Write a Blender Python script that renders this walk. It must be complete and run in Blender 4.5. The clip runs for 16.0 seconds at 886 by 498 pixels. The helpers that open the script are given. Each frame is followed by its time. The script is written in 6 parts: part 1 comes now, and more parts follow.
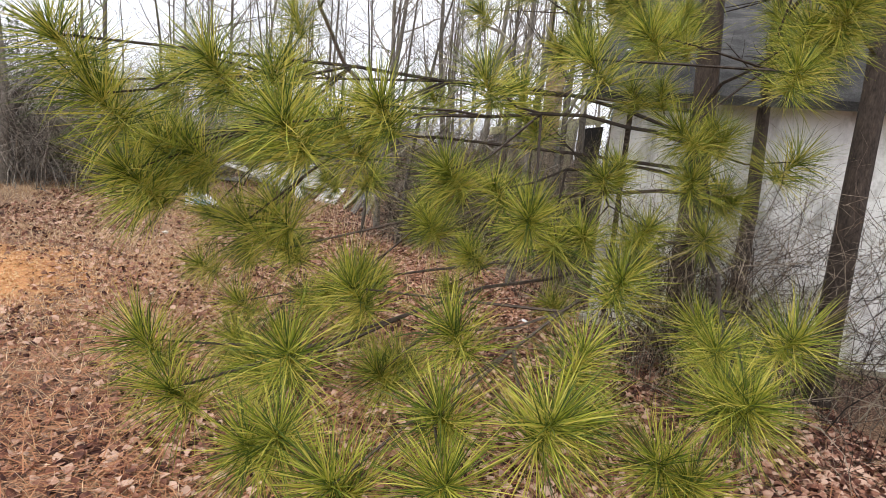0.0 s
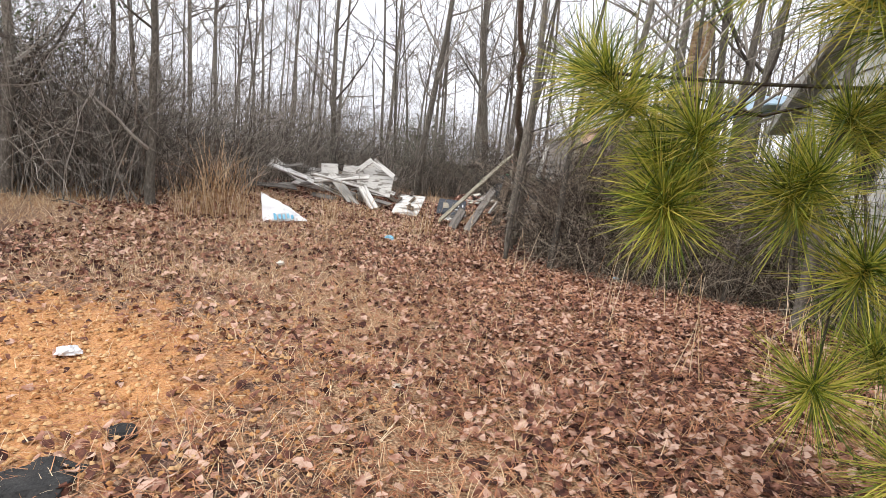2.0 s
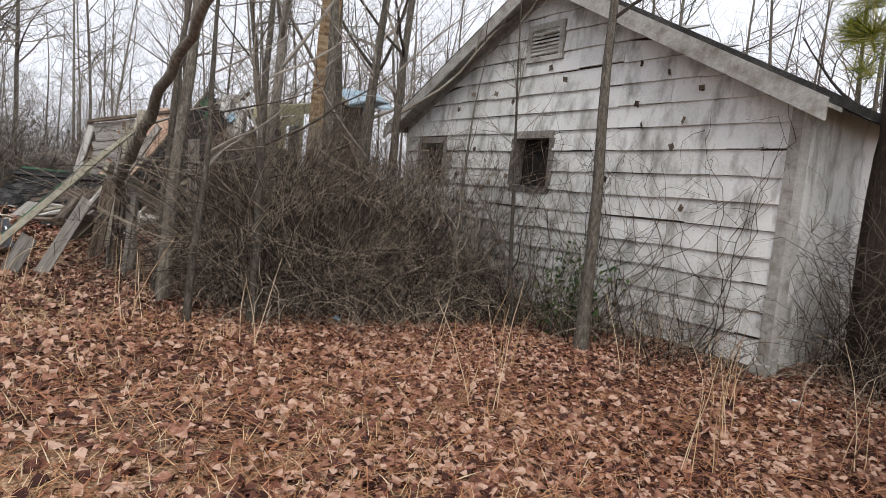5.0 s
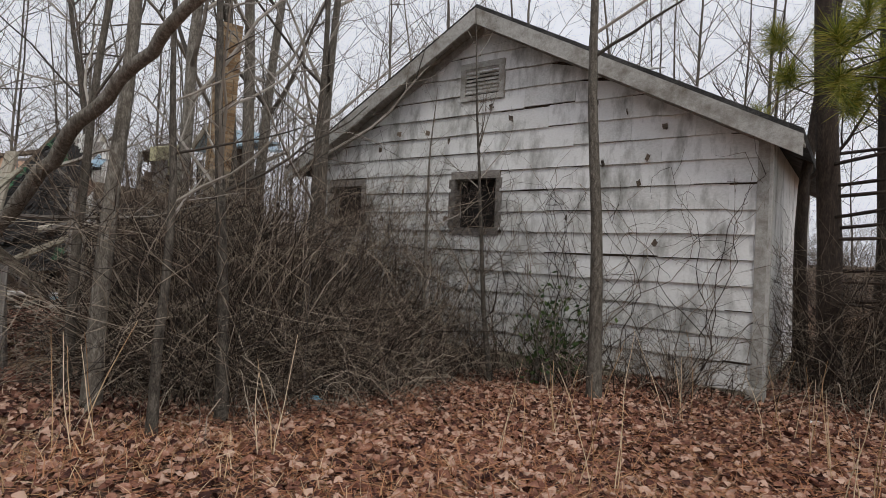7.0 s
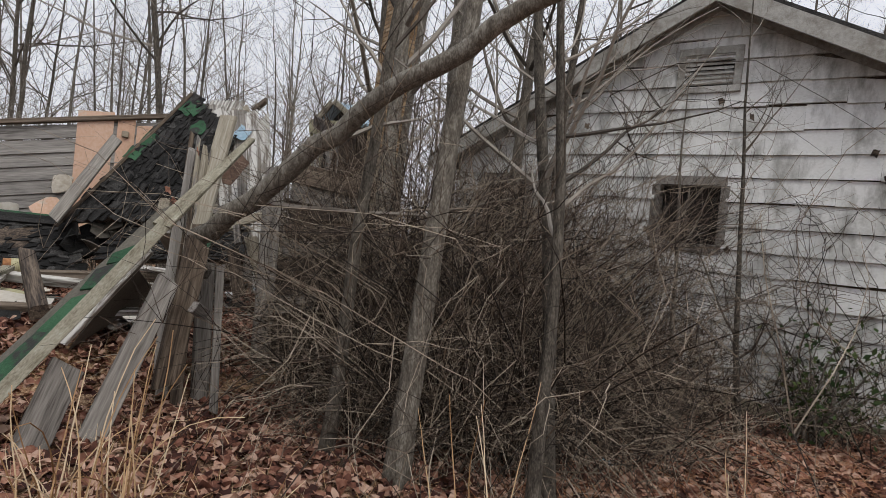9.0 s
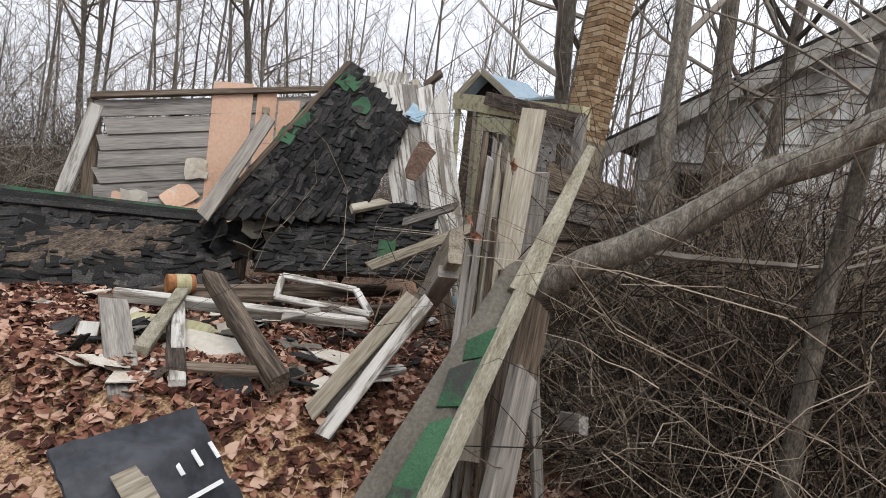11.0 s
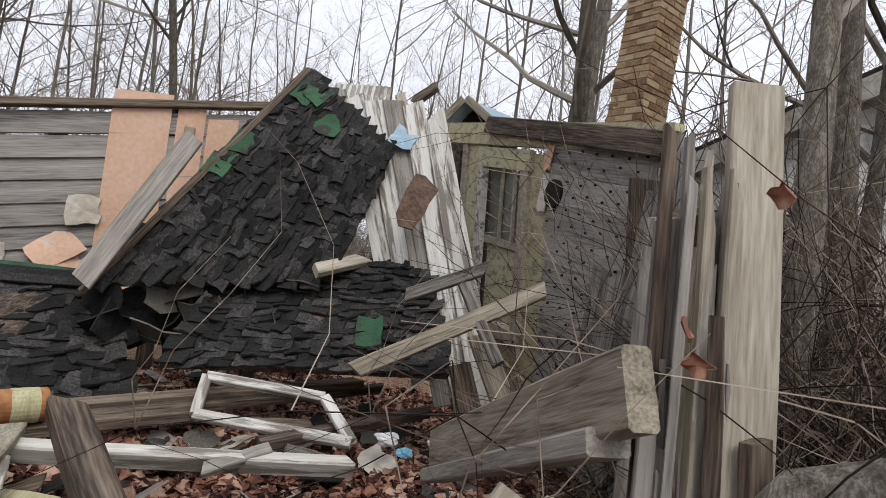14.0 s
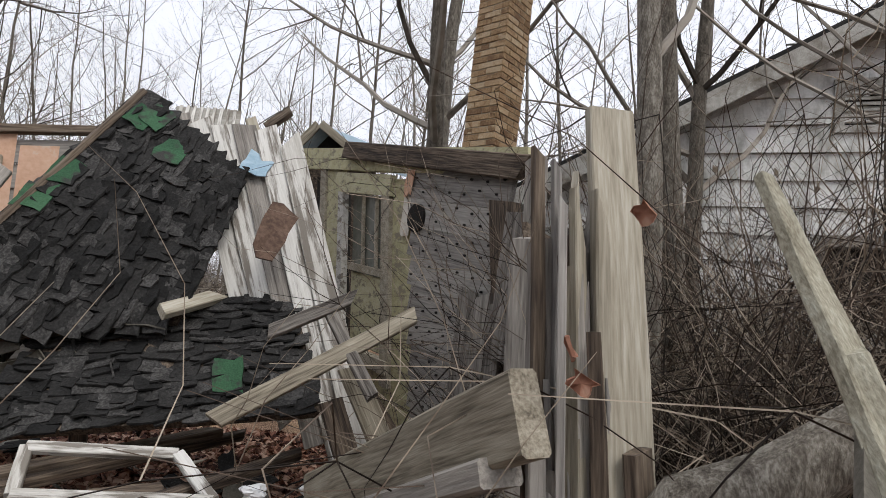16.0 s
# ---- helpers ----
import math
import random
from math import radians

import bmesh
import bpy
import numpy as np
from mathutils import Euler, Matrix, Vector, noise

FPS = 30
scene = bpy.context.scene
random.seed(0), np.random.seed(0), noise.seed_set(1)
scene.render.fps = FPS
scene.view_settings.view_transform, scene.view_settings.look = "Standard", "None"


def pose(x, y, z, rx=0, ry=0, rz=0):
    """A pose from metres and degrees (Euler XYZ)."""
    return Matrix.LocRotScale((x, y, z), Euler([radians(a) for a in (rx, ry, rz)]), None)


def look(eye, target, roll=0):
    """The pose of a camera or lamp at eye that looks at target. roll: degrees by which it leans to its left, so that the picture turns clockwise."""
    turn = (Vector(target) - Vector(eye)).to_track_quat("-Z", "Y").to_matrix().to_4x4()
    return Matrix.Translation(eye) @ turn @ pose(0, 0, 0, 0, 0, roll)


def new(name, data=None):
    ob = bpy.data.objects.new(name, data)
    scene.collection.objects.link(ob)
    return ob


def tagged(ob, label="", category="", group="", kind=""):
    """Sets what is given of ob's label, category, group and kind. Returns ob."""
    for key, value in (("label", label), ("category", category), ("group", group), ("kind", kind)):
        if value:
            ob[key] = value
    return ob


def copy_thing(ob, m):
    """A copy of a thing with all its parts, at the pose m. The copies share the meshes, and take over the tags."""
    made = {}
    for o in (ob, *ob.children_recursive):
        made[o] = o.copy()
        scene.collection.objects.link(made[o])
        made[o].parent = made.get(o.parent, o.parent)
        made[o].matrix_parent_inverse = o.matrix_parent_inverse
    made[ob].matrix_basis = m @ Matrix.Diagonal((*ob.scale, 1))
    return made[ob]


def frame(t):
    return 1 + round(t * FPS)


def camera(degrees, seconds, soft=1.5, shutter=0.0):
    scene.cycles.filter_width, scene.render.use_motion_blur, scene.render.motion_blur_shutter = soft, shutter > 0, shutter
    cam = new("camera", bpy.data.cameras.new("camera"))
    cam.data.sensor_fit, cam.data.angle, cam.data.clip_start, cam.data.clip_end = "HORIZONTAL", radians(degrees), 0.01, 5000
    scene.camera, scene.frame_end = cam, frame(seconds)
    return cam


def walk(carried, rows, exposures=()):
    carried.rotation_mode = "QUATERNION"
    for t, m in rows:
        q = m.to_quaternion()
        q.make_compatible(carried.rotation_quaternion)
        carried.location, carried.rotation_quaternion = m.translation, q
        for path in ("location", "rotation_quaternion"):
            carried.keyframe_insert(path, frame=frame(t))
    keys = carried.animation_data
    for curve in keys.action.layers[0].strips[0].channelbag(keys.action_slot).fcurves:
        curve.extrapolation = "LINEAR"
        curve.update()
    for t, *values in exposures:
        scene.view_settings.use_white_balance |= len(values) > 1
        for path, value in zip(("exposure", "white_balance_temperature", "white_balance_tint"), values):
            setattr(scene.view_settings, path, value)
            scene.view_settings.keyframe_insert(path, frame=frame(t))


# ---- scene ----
UNIT = 1.2  # metres to one unit of the plan
cam = camera(75.0, 16.0, soft=0.8)
# seconds, eye, target, roll
PATH = [
    (0, (0.481, -0.338, 1.697), (0.395, 1.632, 1.358), 4.85),
    (0.5, (-0.466, 0.323, 1.609), (-0.512, 2.297, 1.289), 5.31),
    (1, (-1.285, 0.874, 1.520), (-1.287, 2.850, 1.211), 5.27),
    (1.5, (-2.031, 1.479, 1.409), (-1.973, 3.455, 1.105), 5.33),
    (2, (-2.633, 1.917, 1.348), (-2.505, 3.890, 1.044), 5.12),
    (2.5, (-3.097, 2.334, 1.318), (-2.794, 4.287, 1.007), 5.11),
    (3, (-3.473, 2.817, 1.313), (-2.933, 4.717, 1.002), 5.04),
    (3.5, (-3.787, 3.271, 1.286), (-3.008, 5.085, 0.966), 5.00),
    (4, (-3.880, 3.882, 1.266), (-2.833, 5.560, 0.966), 5.35),
    (4.5, (-3.932, 4.342, 1.255), (-2.615, 5.829, 1.019), 5.42),
    (5, (-3.792, 5.022, 1.331), (-2.184, 6.196, 1.142), 5.31),
    (5.5, (-3.733, 5.422, 1.357), (-2.031, 6.463, 1.220), 4.77),
    (6, (-3.789, 5.823, 1.347), (-2.001, 6.715, 1.265), 3.73),
    (6.5, (-3.887, 6.224, 1.315), (-2.033, 6.975, 1.282), 2.69),
    (7, (-3.955, 6.624, 1.281), (-2.062, 7.272, 1.277), 2.15),
    (7.5, (-3.920, 7.025, 1.259), (-2.016, 7.636, 1.254), 2.64),
    (8, (-3.811, 7.563, 1.249), (-1.909, 8.180, 1.225), 3.79),
    (8.5, (-3.760, 8.263, 1.300), (-1.864, 8.899, 1.284), 4.57),
    (9, (-3.648, 8.970, 1.306), (-1.751, 9.601, 1.273), 6.10),
    (9.5, (-3.475, 9.535, 1.321), (-1.590, 10.200, 1.277), 7.39),
    (10, (-3.528, 10.134, 1.491), (-1.635, 10.772, 1.390), 7.10),
    (10.5, (-3.448, 10.509, 1.512), (-1.561, 11.156, 1.368), 7.12),
    (11, (-3.178, 10.826, 1.490), (-1.314, 11.533, 1.320), 7.58),
    (11.5, (-2.830, 11.076, 1.451), (-0.996, 11.856, 1.273), 8.20),
    (12, (-2.515, 11.247, 1.418), (-0.705, 12.080, 1.251), 8.72),
    (12.5, (-2.347, 11.329, 1.414), (-0.535, 12.164, 1.282), 8.86),
    (13, (-2.289, 11.363, 1.434), (-0.458, 12.162, 1.347), 8.71),
    (13.5, (-2.146, 11.542, 1.490), (-0.265, 12.220, 1.466), 7.86),
    (14, (-2.003, 11.710, 1.482), (-0.072, 12.227, 1.510), 7.79),
    (14.5, (-1.921, 11.816, 1.446), (0.048, 12.153, 1.524), 7.24),
    (15, (-1.956, 11.833, 1.446), (0.032, 12.013, 1.556), 6.83),
    (15.5, (-2.008, 11.828, 1.468), (-0.014, 11.898, 1.610), 5.98),
    (16, (-1.946, 11.752, 1.488), (0.046, 11.802, 1.653), 4.19),
]
walk(cam, [(t, look(Vector(eye) * UNIT, Vector(target) * UNIT, roll)) for t, eye, target, roll in PATH],
     [(0, 0.45), (1.5, 0.5), (3.5, 0.15), (5, 0.0), (7.5, -0.5), (9, -0.4), (10, -0.05), (12.5, 0.05), (14, -0.1), (16, -0.1)])

# ---- light ----
world = bpy.data.worlds.new("overcast_sky")
scene.world = world
world.use_nodes = True
wn, wl = world.node_tree.nodes, world.node_tree.links
sky = wn.new("ShaderNodeTexSky")
sky.sky_type, sky.sun_disc = "NISHITA", False
sky.sun_elevation, sky.sun_rotation = radians(50), radians(200)
sky.air_density, sky.dust_density, sky.ozone_density = 1.0, 6.0, 1.0
soft_sky = wn.new("ShaderNodeHueSaturation")
soft_sky.inputs["Saturation"].default_value = 0.22
soft_sky.inputs["Value"].default_value = 1.0
wl.new(sky.outputs["Color"], soft_sky.inputs["Color"])
cloud = wn.new("ShaderNodeMix")
cloud.data_type = "RGBA"
cloud.inputs["Factor"].default_value = 0.75
cloud.inputs["B"].default_value = (8.6, 8.8, 9.6, 1)
wl.new(soft_sky.outputs["Color"], cloud.inputs["A"])
wl.new(cloud.outputs["Result"], wn["Background"].inputs["Color"])
wn["Background"].inputs["Strength"].default_value = 0.15
sun = new("sun", bpy.data.lights.new("sun", "SUN"))
sun.data.energy, sun.data.angle, sun.data.color = 1.5, radians(25), (1.0, 0.96, 0.9)
sun.matrix_world = look((-10, 0, 15), (0, 6, 0))

# ---- materials ----
MATS = {}


def mat(name, ramp, scale=4.0, stretch=(1, 1, 1), rough=0.85, bump=0.3, coords="Object", fine=40.0, vary=0.12, island=False, metal=0.0, blotch=None, trans=0.0, soft=0.04):
    """A surface with a two-scale colour ramp, fine relief and a shade that differs from piece to piece."""
    if name in MATS:
        return MATS[name]
    m = bpy.data.materials.new(name)
    m.use_nodes = True
    n, l = m.node_tree.nodes, m.node_tree.links
    bsdf = n["Principled BSDF"]
    tex = n.new("ShaderNodeTexCoord")
    mapping = n.new("ShaderNodeMapping")
    mapping.inputs["Scale"].default_value = stretch
    source = n.new("ShaderNodeNewGeometry").outputs["Position"] if coords == "World" else tex.outputs[coords]
    l.new(source, mapping.inputs["Vector"])
    rnd = n.new("ShaderNodeObjectInfo") if not island else n.new("ShaderNodeNewGeometry")
    rnd_out = rnd.outputs["Random"] if not island else rnd.outputs["Random Per Island"]
    if not island and coords == "Object":
        shift = n.new("ShaderNodeVectorMath")
        shift.operation = "SCALE"
        shift.inputs[0].default_value = (17.0, 9.0, 5.0)
        l.new(rnd_out, shift.inputs["Scale"])
        add = n.new("ShaderNodeVectorMath")
        l.new(mapping.outputs["Vector"], add.inputs[0])
        l.new(shift.outputs["Vector"], add.inputs[1])
        vec = add.outputs["Vector"]
    else:
        vec = mapping.outputs["Vector"]
    big, small = n.new("ShaderNodeTexNoise"), n.new("ShaderNodeTexNoise")
    big.inputs["Scale"].default_value, big.inputs["Detail"].default_value = scale, 5
    small.inputs["Scale"].default_value, small.inputs["Detail"].default_value = fine, 4
    l.new(vec, big.inputs["Vector"])
    l.new(vec, small.inputs["Vector"])
    mix = n.new("ShaderNodeMath")
    mix.operation = "MULTIPLY_ADD"
    l.new(small.outputs["Fac"], mix.inputs[0])
    mix.inputs[1].default_value = 0.5
    half = n.new("ShaderNodeMath")
    half.operation = "MULTIPLY"
    half.inputs[1].default_value = 0.5
    l.new(big.outputs["Fac"], half.inputs[0])
    l.new(half.outputs[0], mix.inputs[2])
    spread = n.new("ShaderNodeMath")
    spread.operation = "MULTIPLY_ADD"
    l.new(rnd_out, spread.inputs[0])
    spread.inputs[1].default_value = vary * 2
    centre = n.new("ShaderNodeMath")
    centre.operation = "SUBTRACT"
    l.new(mix.outputs[0], centre.inputs[0])
    centre.inputs[1].default_value = vary
    l.new(centre.outputs[0], spread.inputs[2])
    cr = n.new("ShaderNodeValToRGB")
    els = cr.color_ramp.elements
    lo, hi = 0.28, 0.72
    for i, c in enumerate(ramp):
        p = lo + (hi - lo) * i / max(1, len(ramp) - 1)
        e = els[i] if i < 2 else els.new(p)
        e.position = p
        e.color = (*c, 1)
    for i, c in enumerate(ramp):
        els[i].position = lo + (hi - lo) * i / max(1, len(ramp) - 1)
        els[i].color = (*c, 1)
    l.new(spread.outputs[0], cr.inputs["Fac"])
    col = cr.outputs["Color"]
    if blotch:
        colour, bscale, edge, bstretch = blotch
        bmap = n.new("ShaderNodeMapping")
        bmap.inputs["Scale"].default_value = bstretch
        l.new(vec if coords == "Object" else source, bmap.inputs["Vector"])
        bn = n.new("ShaderNodeTexNoise")
        bn.inputs["Scale"].default_value, bn.inputs["Detail"].default_value, bn.inputs["Roughness"].default_value = bscale, 8, 0.65
        l.new(bmap.outputs["Vector"], bn.inputs["Vector"])
        br = n.new("ShaderNodeMapRange")
        br.inputs["From Min"].default_value, br.inputs["From Max"].default_value = edge - soft, edge + soft
        l.new(bn.outputs["Fac"], br.inputs["Value"])
        bm_ = n.new("ShaderNodeMix")
        bm_.data_type = "RGBA"
        l.new(br.outputs["Result"], bm_.inputs["Factor"])
        l.new(col, bm_.inputs["A"])
        bm_.inputs["B"].default_value = (*colour, 1)
        col = bm_.outputs["Result"]
    l.new(col, bsdf.inputs["Base Color"])
    bsdf.inputs["Roughness"].default_value = rough
    bsdf.inputs["Specular IOR Level"].default_value = 0.2 if rough > 0.8 else 0.5
    bsdf.inputs["Metallic"].default_value = metal
    bsdf.inputs["Specular IOR Level"].default_value = 0.3
    if bump:
        bp = n.new("ShaderNodeBump")
        bp.inputs["Strength"].default_value = bump
        bp.inputs["Distance"].default_value = 0.01
        l.new(mix.outputs[0], bp.inputs["Height"])
        l.new(bp.outputs["Normal"], bsdf.inputs["Normal"])
    if trans:
        tr = n.new("ShaderNodeBsdfTranslucent")
        l.new(col, tr.inputs["Color"])
        ms = n.new("ShaderNodeMixShader")
        ms.inputs[0].default_value = trans
        l.new(bsdf.outputs[0], ms.inputs[1])
        l.new(tr.outputs[0], ms.inputs[2])
        l.new(ms.outputs[0], n["Material Output"].inputs["Surface"])
    MATS[name] = m
    return m


GRAIN = (0.6, 9, 9)
GREY_WOOD = mat("weathered_wood", [(0.045, 0.038, 0.033), (0.16, 0.145, 0.13), (0.27, 0.25, 0.225), (0.40, 0.37, 0.33)], 3, GRAIN, fine=14, bump=0.7, vary=0.1)
PALE_WOOD = mat("silvery_plank", [(0.10, 0.092, 0.085), (0.24, 0.225, 0.21), (0.34, 0.32, 0.295), (0.44, 0.42, 0.385)], 3, GRAIN, fine=14, bump=0.5, vary=0.08)
BROWN_PRINT = mat("brick_print_siding", [(0.03, 0.02, 0.015), (0.09, 0.055, 0.04), (0.17, 0.11, 0.08)], 14, fine=60, bump=0.5)
DARK_WOOD = mat("rotten_wood", [(0.015, 0.012, 0.010), (0.06, 0.045, 0.035), (0.15, 0.115, 0.085), (0.23, 0.19, 0.15)], 3, GRAIN, fine=12, bump=1.0, vary=0.08)
TAN_WOOD = mat("bare_pine_board", [(0.09, 0.075, 0.056), (0.25, 0.22, 0.168), (0.38, 0.345, 0.275), (0.50, 0.47, 0.40)], 3, GRAIN, fine=14, bump=0.6, vary=0.08)
WHITE_WOOD = mat("peeling_white_paint", [(0.42, 0.40, 0.36), (0.60, 0.585, 0.55), (0.70, 0.69, 0.66)], 3, GRAIN, fine=14, bump=0.5, blotch=((0.20, 0.18, 0.155), 2.2, 0.55, (1.5, 1.0, 1.0)))
YELLOW_WOOD = mat("peeling_yellow_paint", [(0.33, 0.30, 0.17), (0.47, 0.44, 0.27), (0.56, 0.54, 0.38)], 3, GRAIN, fine=14, bump=0.4, blotch=((0.26, 0.23, 0.17), 2.0, 0.57, (1.5, 1.0, 1.0)))
BLUE_BOARD = mat("pale_blue_painted_board", [(0.25, 0.37, 0.46), (0.36, 0.48, 0.57), (0.50, 0.58, 0.63)], 3, (1, 1, 1), fine=30, bump=0.4)
PINK = mat("peeling_pink_wallboard", [(0.55, 0.33, 0.22), (0.66, 0.43, 0.31), (0.72, 0.52, 0.40)], 2, (1, 1, 1), fine=40, bump=0.4, blotch=((0.62, 0.58, 0.50), 2.5, 0.63, (1, 1, 1)))
PLASTER = mat("torn_plaster_paper", [(0.42, 0.37, 0.30), (0.58, 0.54, 0.47), (0.68, 0.65, 0.60)], 4, fine=30, bump=0.5, vary=0.15)
SHINGLE = mat("black_asphalt_shingle", [(0.005, 0.005, 0.005), (0.014, 0.0137, 0.0133), (0.03, 0.029, 0.028), (0.085, 0.082, 0.079)], 5, fine=90, bump=0.8, vary=0.14, rough=0.9)
GREEN_SHINGLE = mat("green_roll_roofing", [(0.02, 0.055, 0.03), (0.035, 0.10, 0.05), (0.06, 0.14, 0.075)], 6, fine=120, bump=0.8, blotch=((0.04, 0.04, 0.037), 5.0, 0.56, (1, 1, 1)))
FELT = mat("grey_roofing_felt", [(0.06, 0.055, 0.045), (0.12, 0.11, 0.09), (0.19, 0.175, 0.15)], 4, fine=80, bump=0.6)
SIDING = mat("white_cement_siding", [(0.58, 0.58, 0.55), (0.75, 0.75, 0.73), (0.83, 0.83, 0.82)], 1.6, (1, 1, 1.6), fine=30, bump=0.3, coords="World", vary=0.10, blotch=((0.16, 0.155, 0.13), 2.1, 0.61, (1.9, 1.9, 0.75)), soft=0.13)
FOUNDATION = mat("mossy_concrete", [(0.16, 0.15, 0.10), (0.27, 0.25, 0.18), (0.36, 0.34, 0.27)], 3, fine=40, bump=0.5)
TRIM_GREY = mat("weathered_white_trim", [(0.28, 0.27, 0.24), (0.44, 0.43, 0.40), (0.58, 0.57, 0.54)], 3, GRAIN, fine=14, bump=0.4, blotch=((0.17, 0.15, 0.12), 2.0, 0.58, (1.0, 0.25, 0.25)), soft=0.12)
# near-black painted in for shade inside openings; also the colour of nail heads
SHADE_NAIL_BLACK = mat("dark_interior", [(0.006, 0.005, 0.005), (0.014, 0.012, 0.011), (0.025, 0.022, 0.02)], 3, fine=20)
BRICK = mat("tan_brick", [(0.17, 0.10, 0.055), (0.30, 0.195, 0.105), (0.40, 0.28, 0.165), (0.46, 0.36, 0.24)], 8, fine=60, bump=0.6, vary=0.2)
MORTAR = mat("lime_mortar", [(0.22, 0.18, 0.13), (0.34, 0.29, 0.22)], 10, fine=60, bump=0.6)
BARK = mat("grey_brown_bark", [(0.022, 0.018, 0.014), (0.07, 0.06, 0.048), (0.15, 0.132, 0.108), (0.30, 0.28, 0.24)], 7, (6, 6, 2.2), fine=30, bump=1.0, vary=0.1)
PINE_BARK = mat("pine_bark", [(0.02, 0.015, 0.012), (0.06, 0.045, 0.036), (0.12, 0.09, 0.07)], 6, (5, 5, 1.5), fine=20, bump=1.0)
TWIG = mat("bare_twigs", [(0.055, 0.046, 0.037), (0.125, 0.105, 0.086), (0.21, 0.185, 0.155), (0.32, 0.29, 0.25)], 2, fine=10, bump=0.0, vary=0.3, island=True)
BROWN_TWIG = mat("brown_bramble_stems", [(0.018, 0.013, 0.010), (0.05, 0.035, 0.026), (0.12, 0.088, 0.066), (0.34, 0.285, 0.22)], 2, fine=10, bump=0.0, vary=0.3, island=True)
STRAW = mat("dry_straw_grass", [(0.30, 0.17, 0.08), (0.50, 0.32, 0.17), (0.66, 0.48, 0.29), (0.74, 0.60, 0.42)], 2, fine=10, bump=0.0, vary=0.3, island=True, trans=0.2)
PINE_STRAW = mat("fallen_pine_straw", [(0.24, 0.09, 0.045), (0.38, 0.17, 0.085), (0.48, 0.26, 0.14)], 2, fine=10, bump=0.0, vary=0.3, island=True)
LEAF = mat("dead_oak_leaves", [(0.045, 0.017, 0.013), (0.17, 0.07, 0.047), (0.34, 0.17, 0.115), (0.56, 0.38, 0.29)], 3, fine=30, bump=0.2, vary=0.3, island=True, trans=0.15)
NEEDLE = mat("pine_needles", [(0.05, 0.085, 0.012), (0.17, 0.21, 0.025), (0.34, 0.37, 0.045), (0.52, 0.45, 0.09)], 2, fine=10, bump=0.0, vary=0.3, island=True, rough=0.5, trans=0.25)
EVERGREEN = mat("evergreen_leaves", [(0.025, 0.05, 0.016), (0.05, 0.085, 0.025), (0.09, 0.12, 0.04)], 2, fine=10, bump=0.0, vary=0.3, island=True, trans=0.2)
ASPHALT = mat("broken_asphalt", [(0.012, 0.012, 0.012), (0.035, 0.034, 0.033), (0.08, 0.078, 0.075)], 12, fine=90, bump=1.0)
PEBBLE = mat("orange_gravel", [(0.30, 0.13, 0.045), (0.46, 0.24, 0.09), (0.56, 0.37, 0.19)], 6, fine=30, bump=0.3, vary=0.3, island=True)
WHITE_PLASTIC = mat("white_plastic", [(0.62, 0.63, 0.64), (0.72, 0.73, 0.74), (0.80, 0.80, 0.80)], 6, fine=30, rough=0.45, bump=0.2)
BLUE_PLASTIC = mat("blue_printed_plastic", [(0.10, 0.32, 0.48), (0.20, 0.46, 0.62), (0.36, 0.58, 0.70)], 6, fine=30, rough=0.45, bump=0.2)
BLACK_PLASTIC = mat("black_printed_plastic", [(0.015, 0.017, 0.02), (0.03, 0.033, 0.04), (0.06, 0.065, 0.075)], 6, fine=30, rough=0.45, bump=0.3)
RUST = mat("rusty_painted_tin", [(0.16, 0.06, 0.025), (0.36, 0.16, 0.06), (0.55, 0.40, 0.24)], 5, fine=30, rough=0.6, bump=0.4)
GLASSY = mat("dusty_window_glass", [(0.10, 0.105, 0.085), (0.16, 0.165, 0.14), (0.22, 0.225, 0.20)], 3, fine=20, rough=0.25, bump=0.1)
LICHEN = mat("lichen_board", [(0.08, 0.07, 0.05), (0.21, 0.19, 0.14), (0.33, 0.31, 0.24), (0.43, 0.42, 0.35)], 5, (2, 5, 5), fine=30, bump=1.0, vary=0.05)
FAR_WOOD = mat("far_woods_haze", [(0.16, 0.135, 0.105), (0.24, 0.21, 0.175), (0.33, 0.30, 0.265)], 2, fine=10, bump=0.0, vary=0.3, island=True)


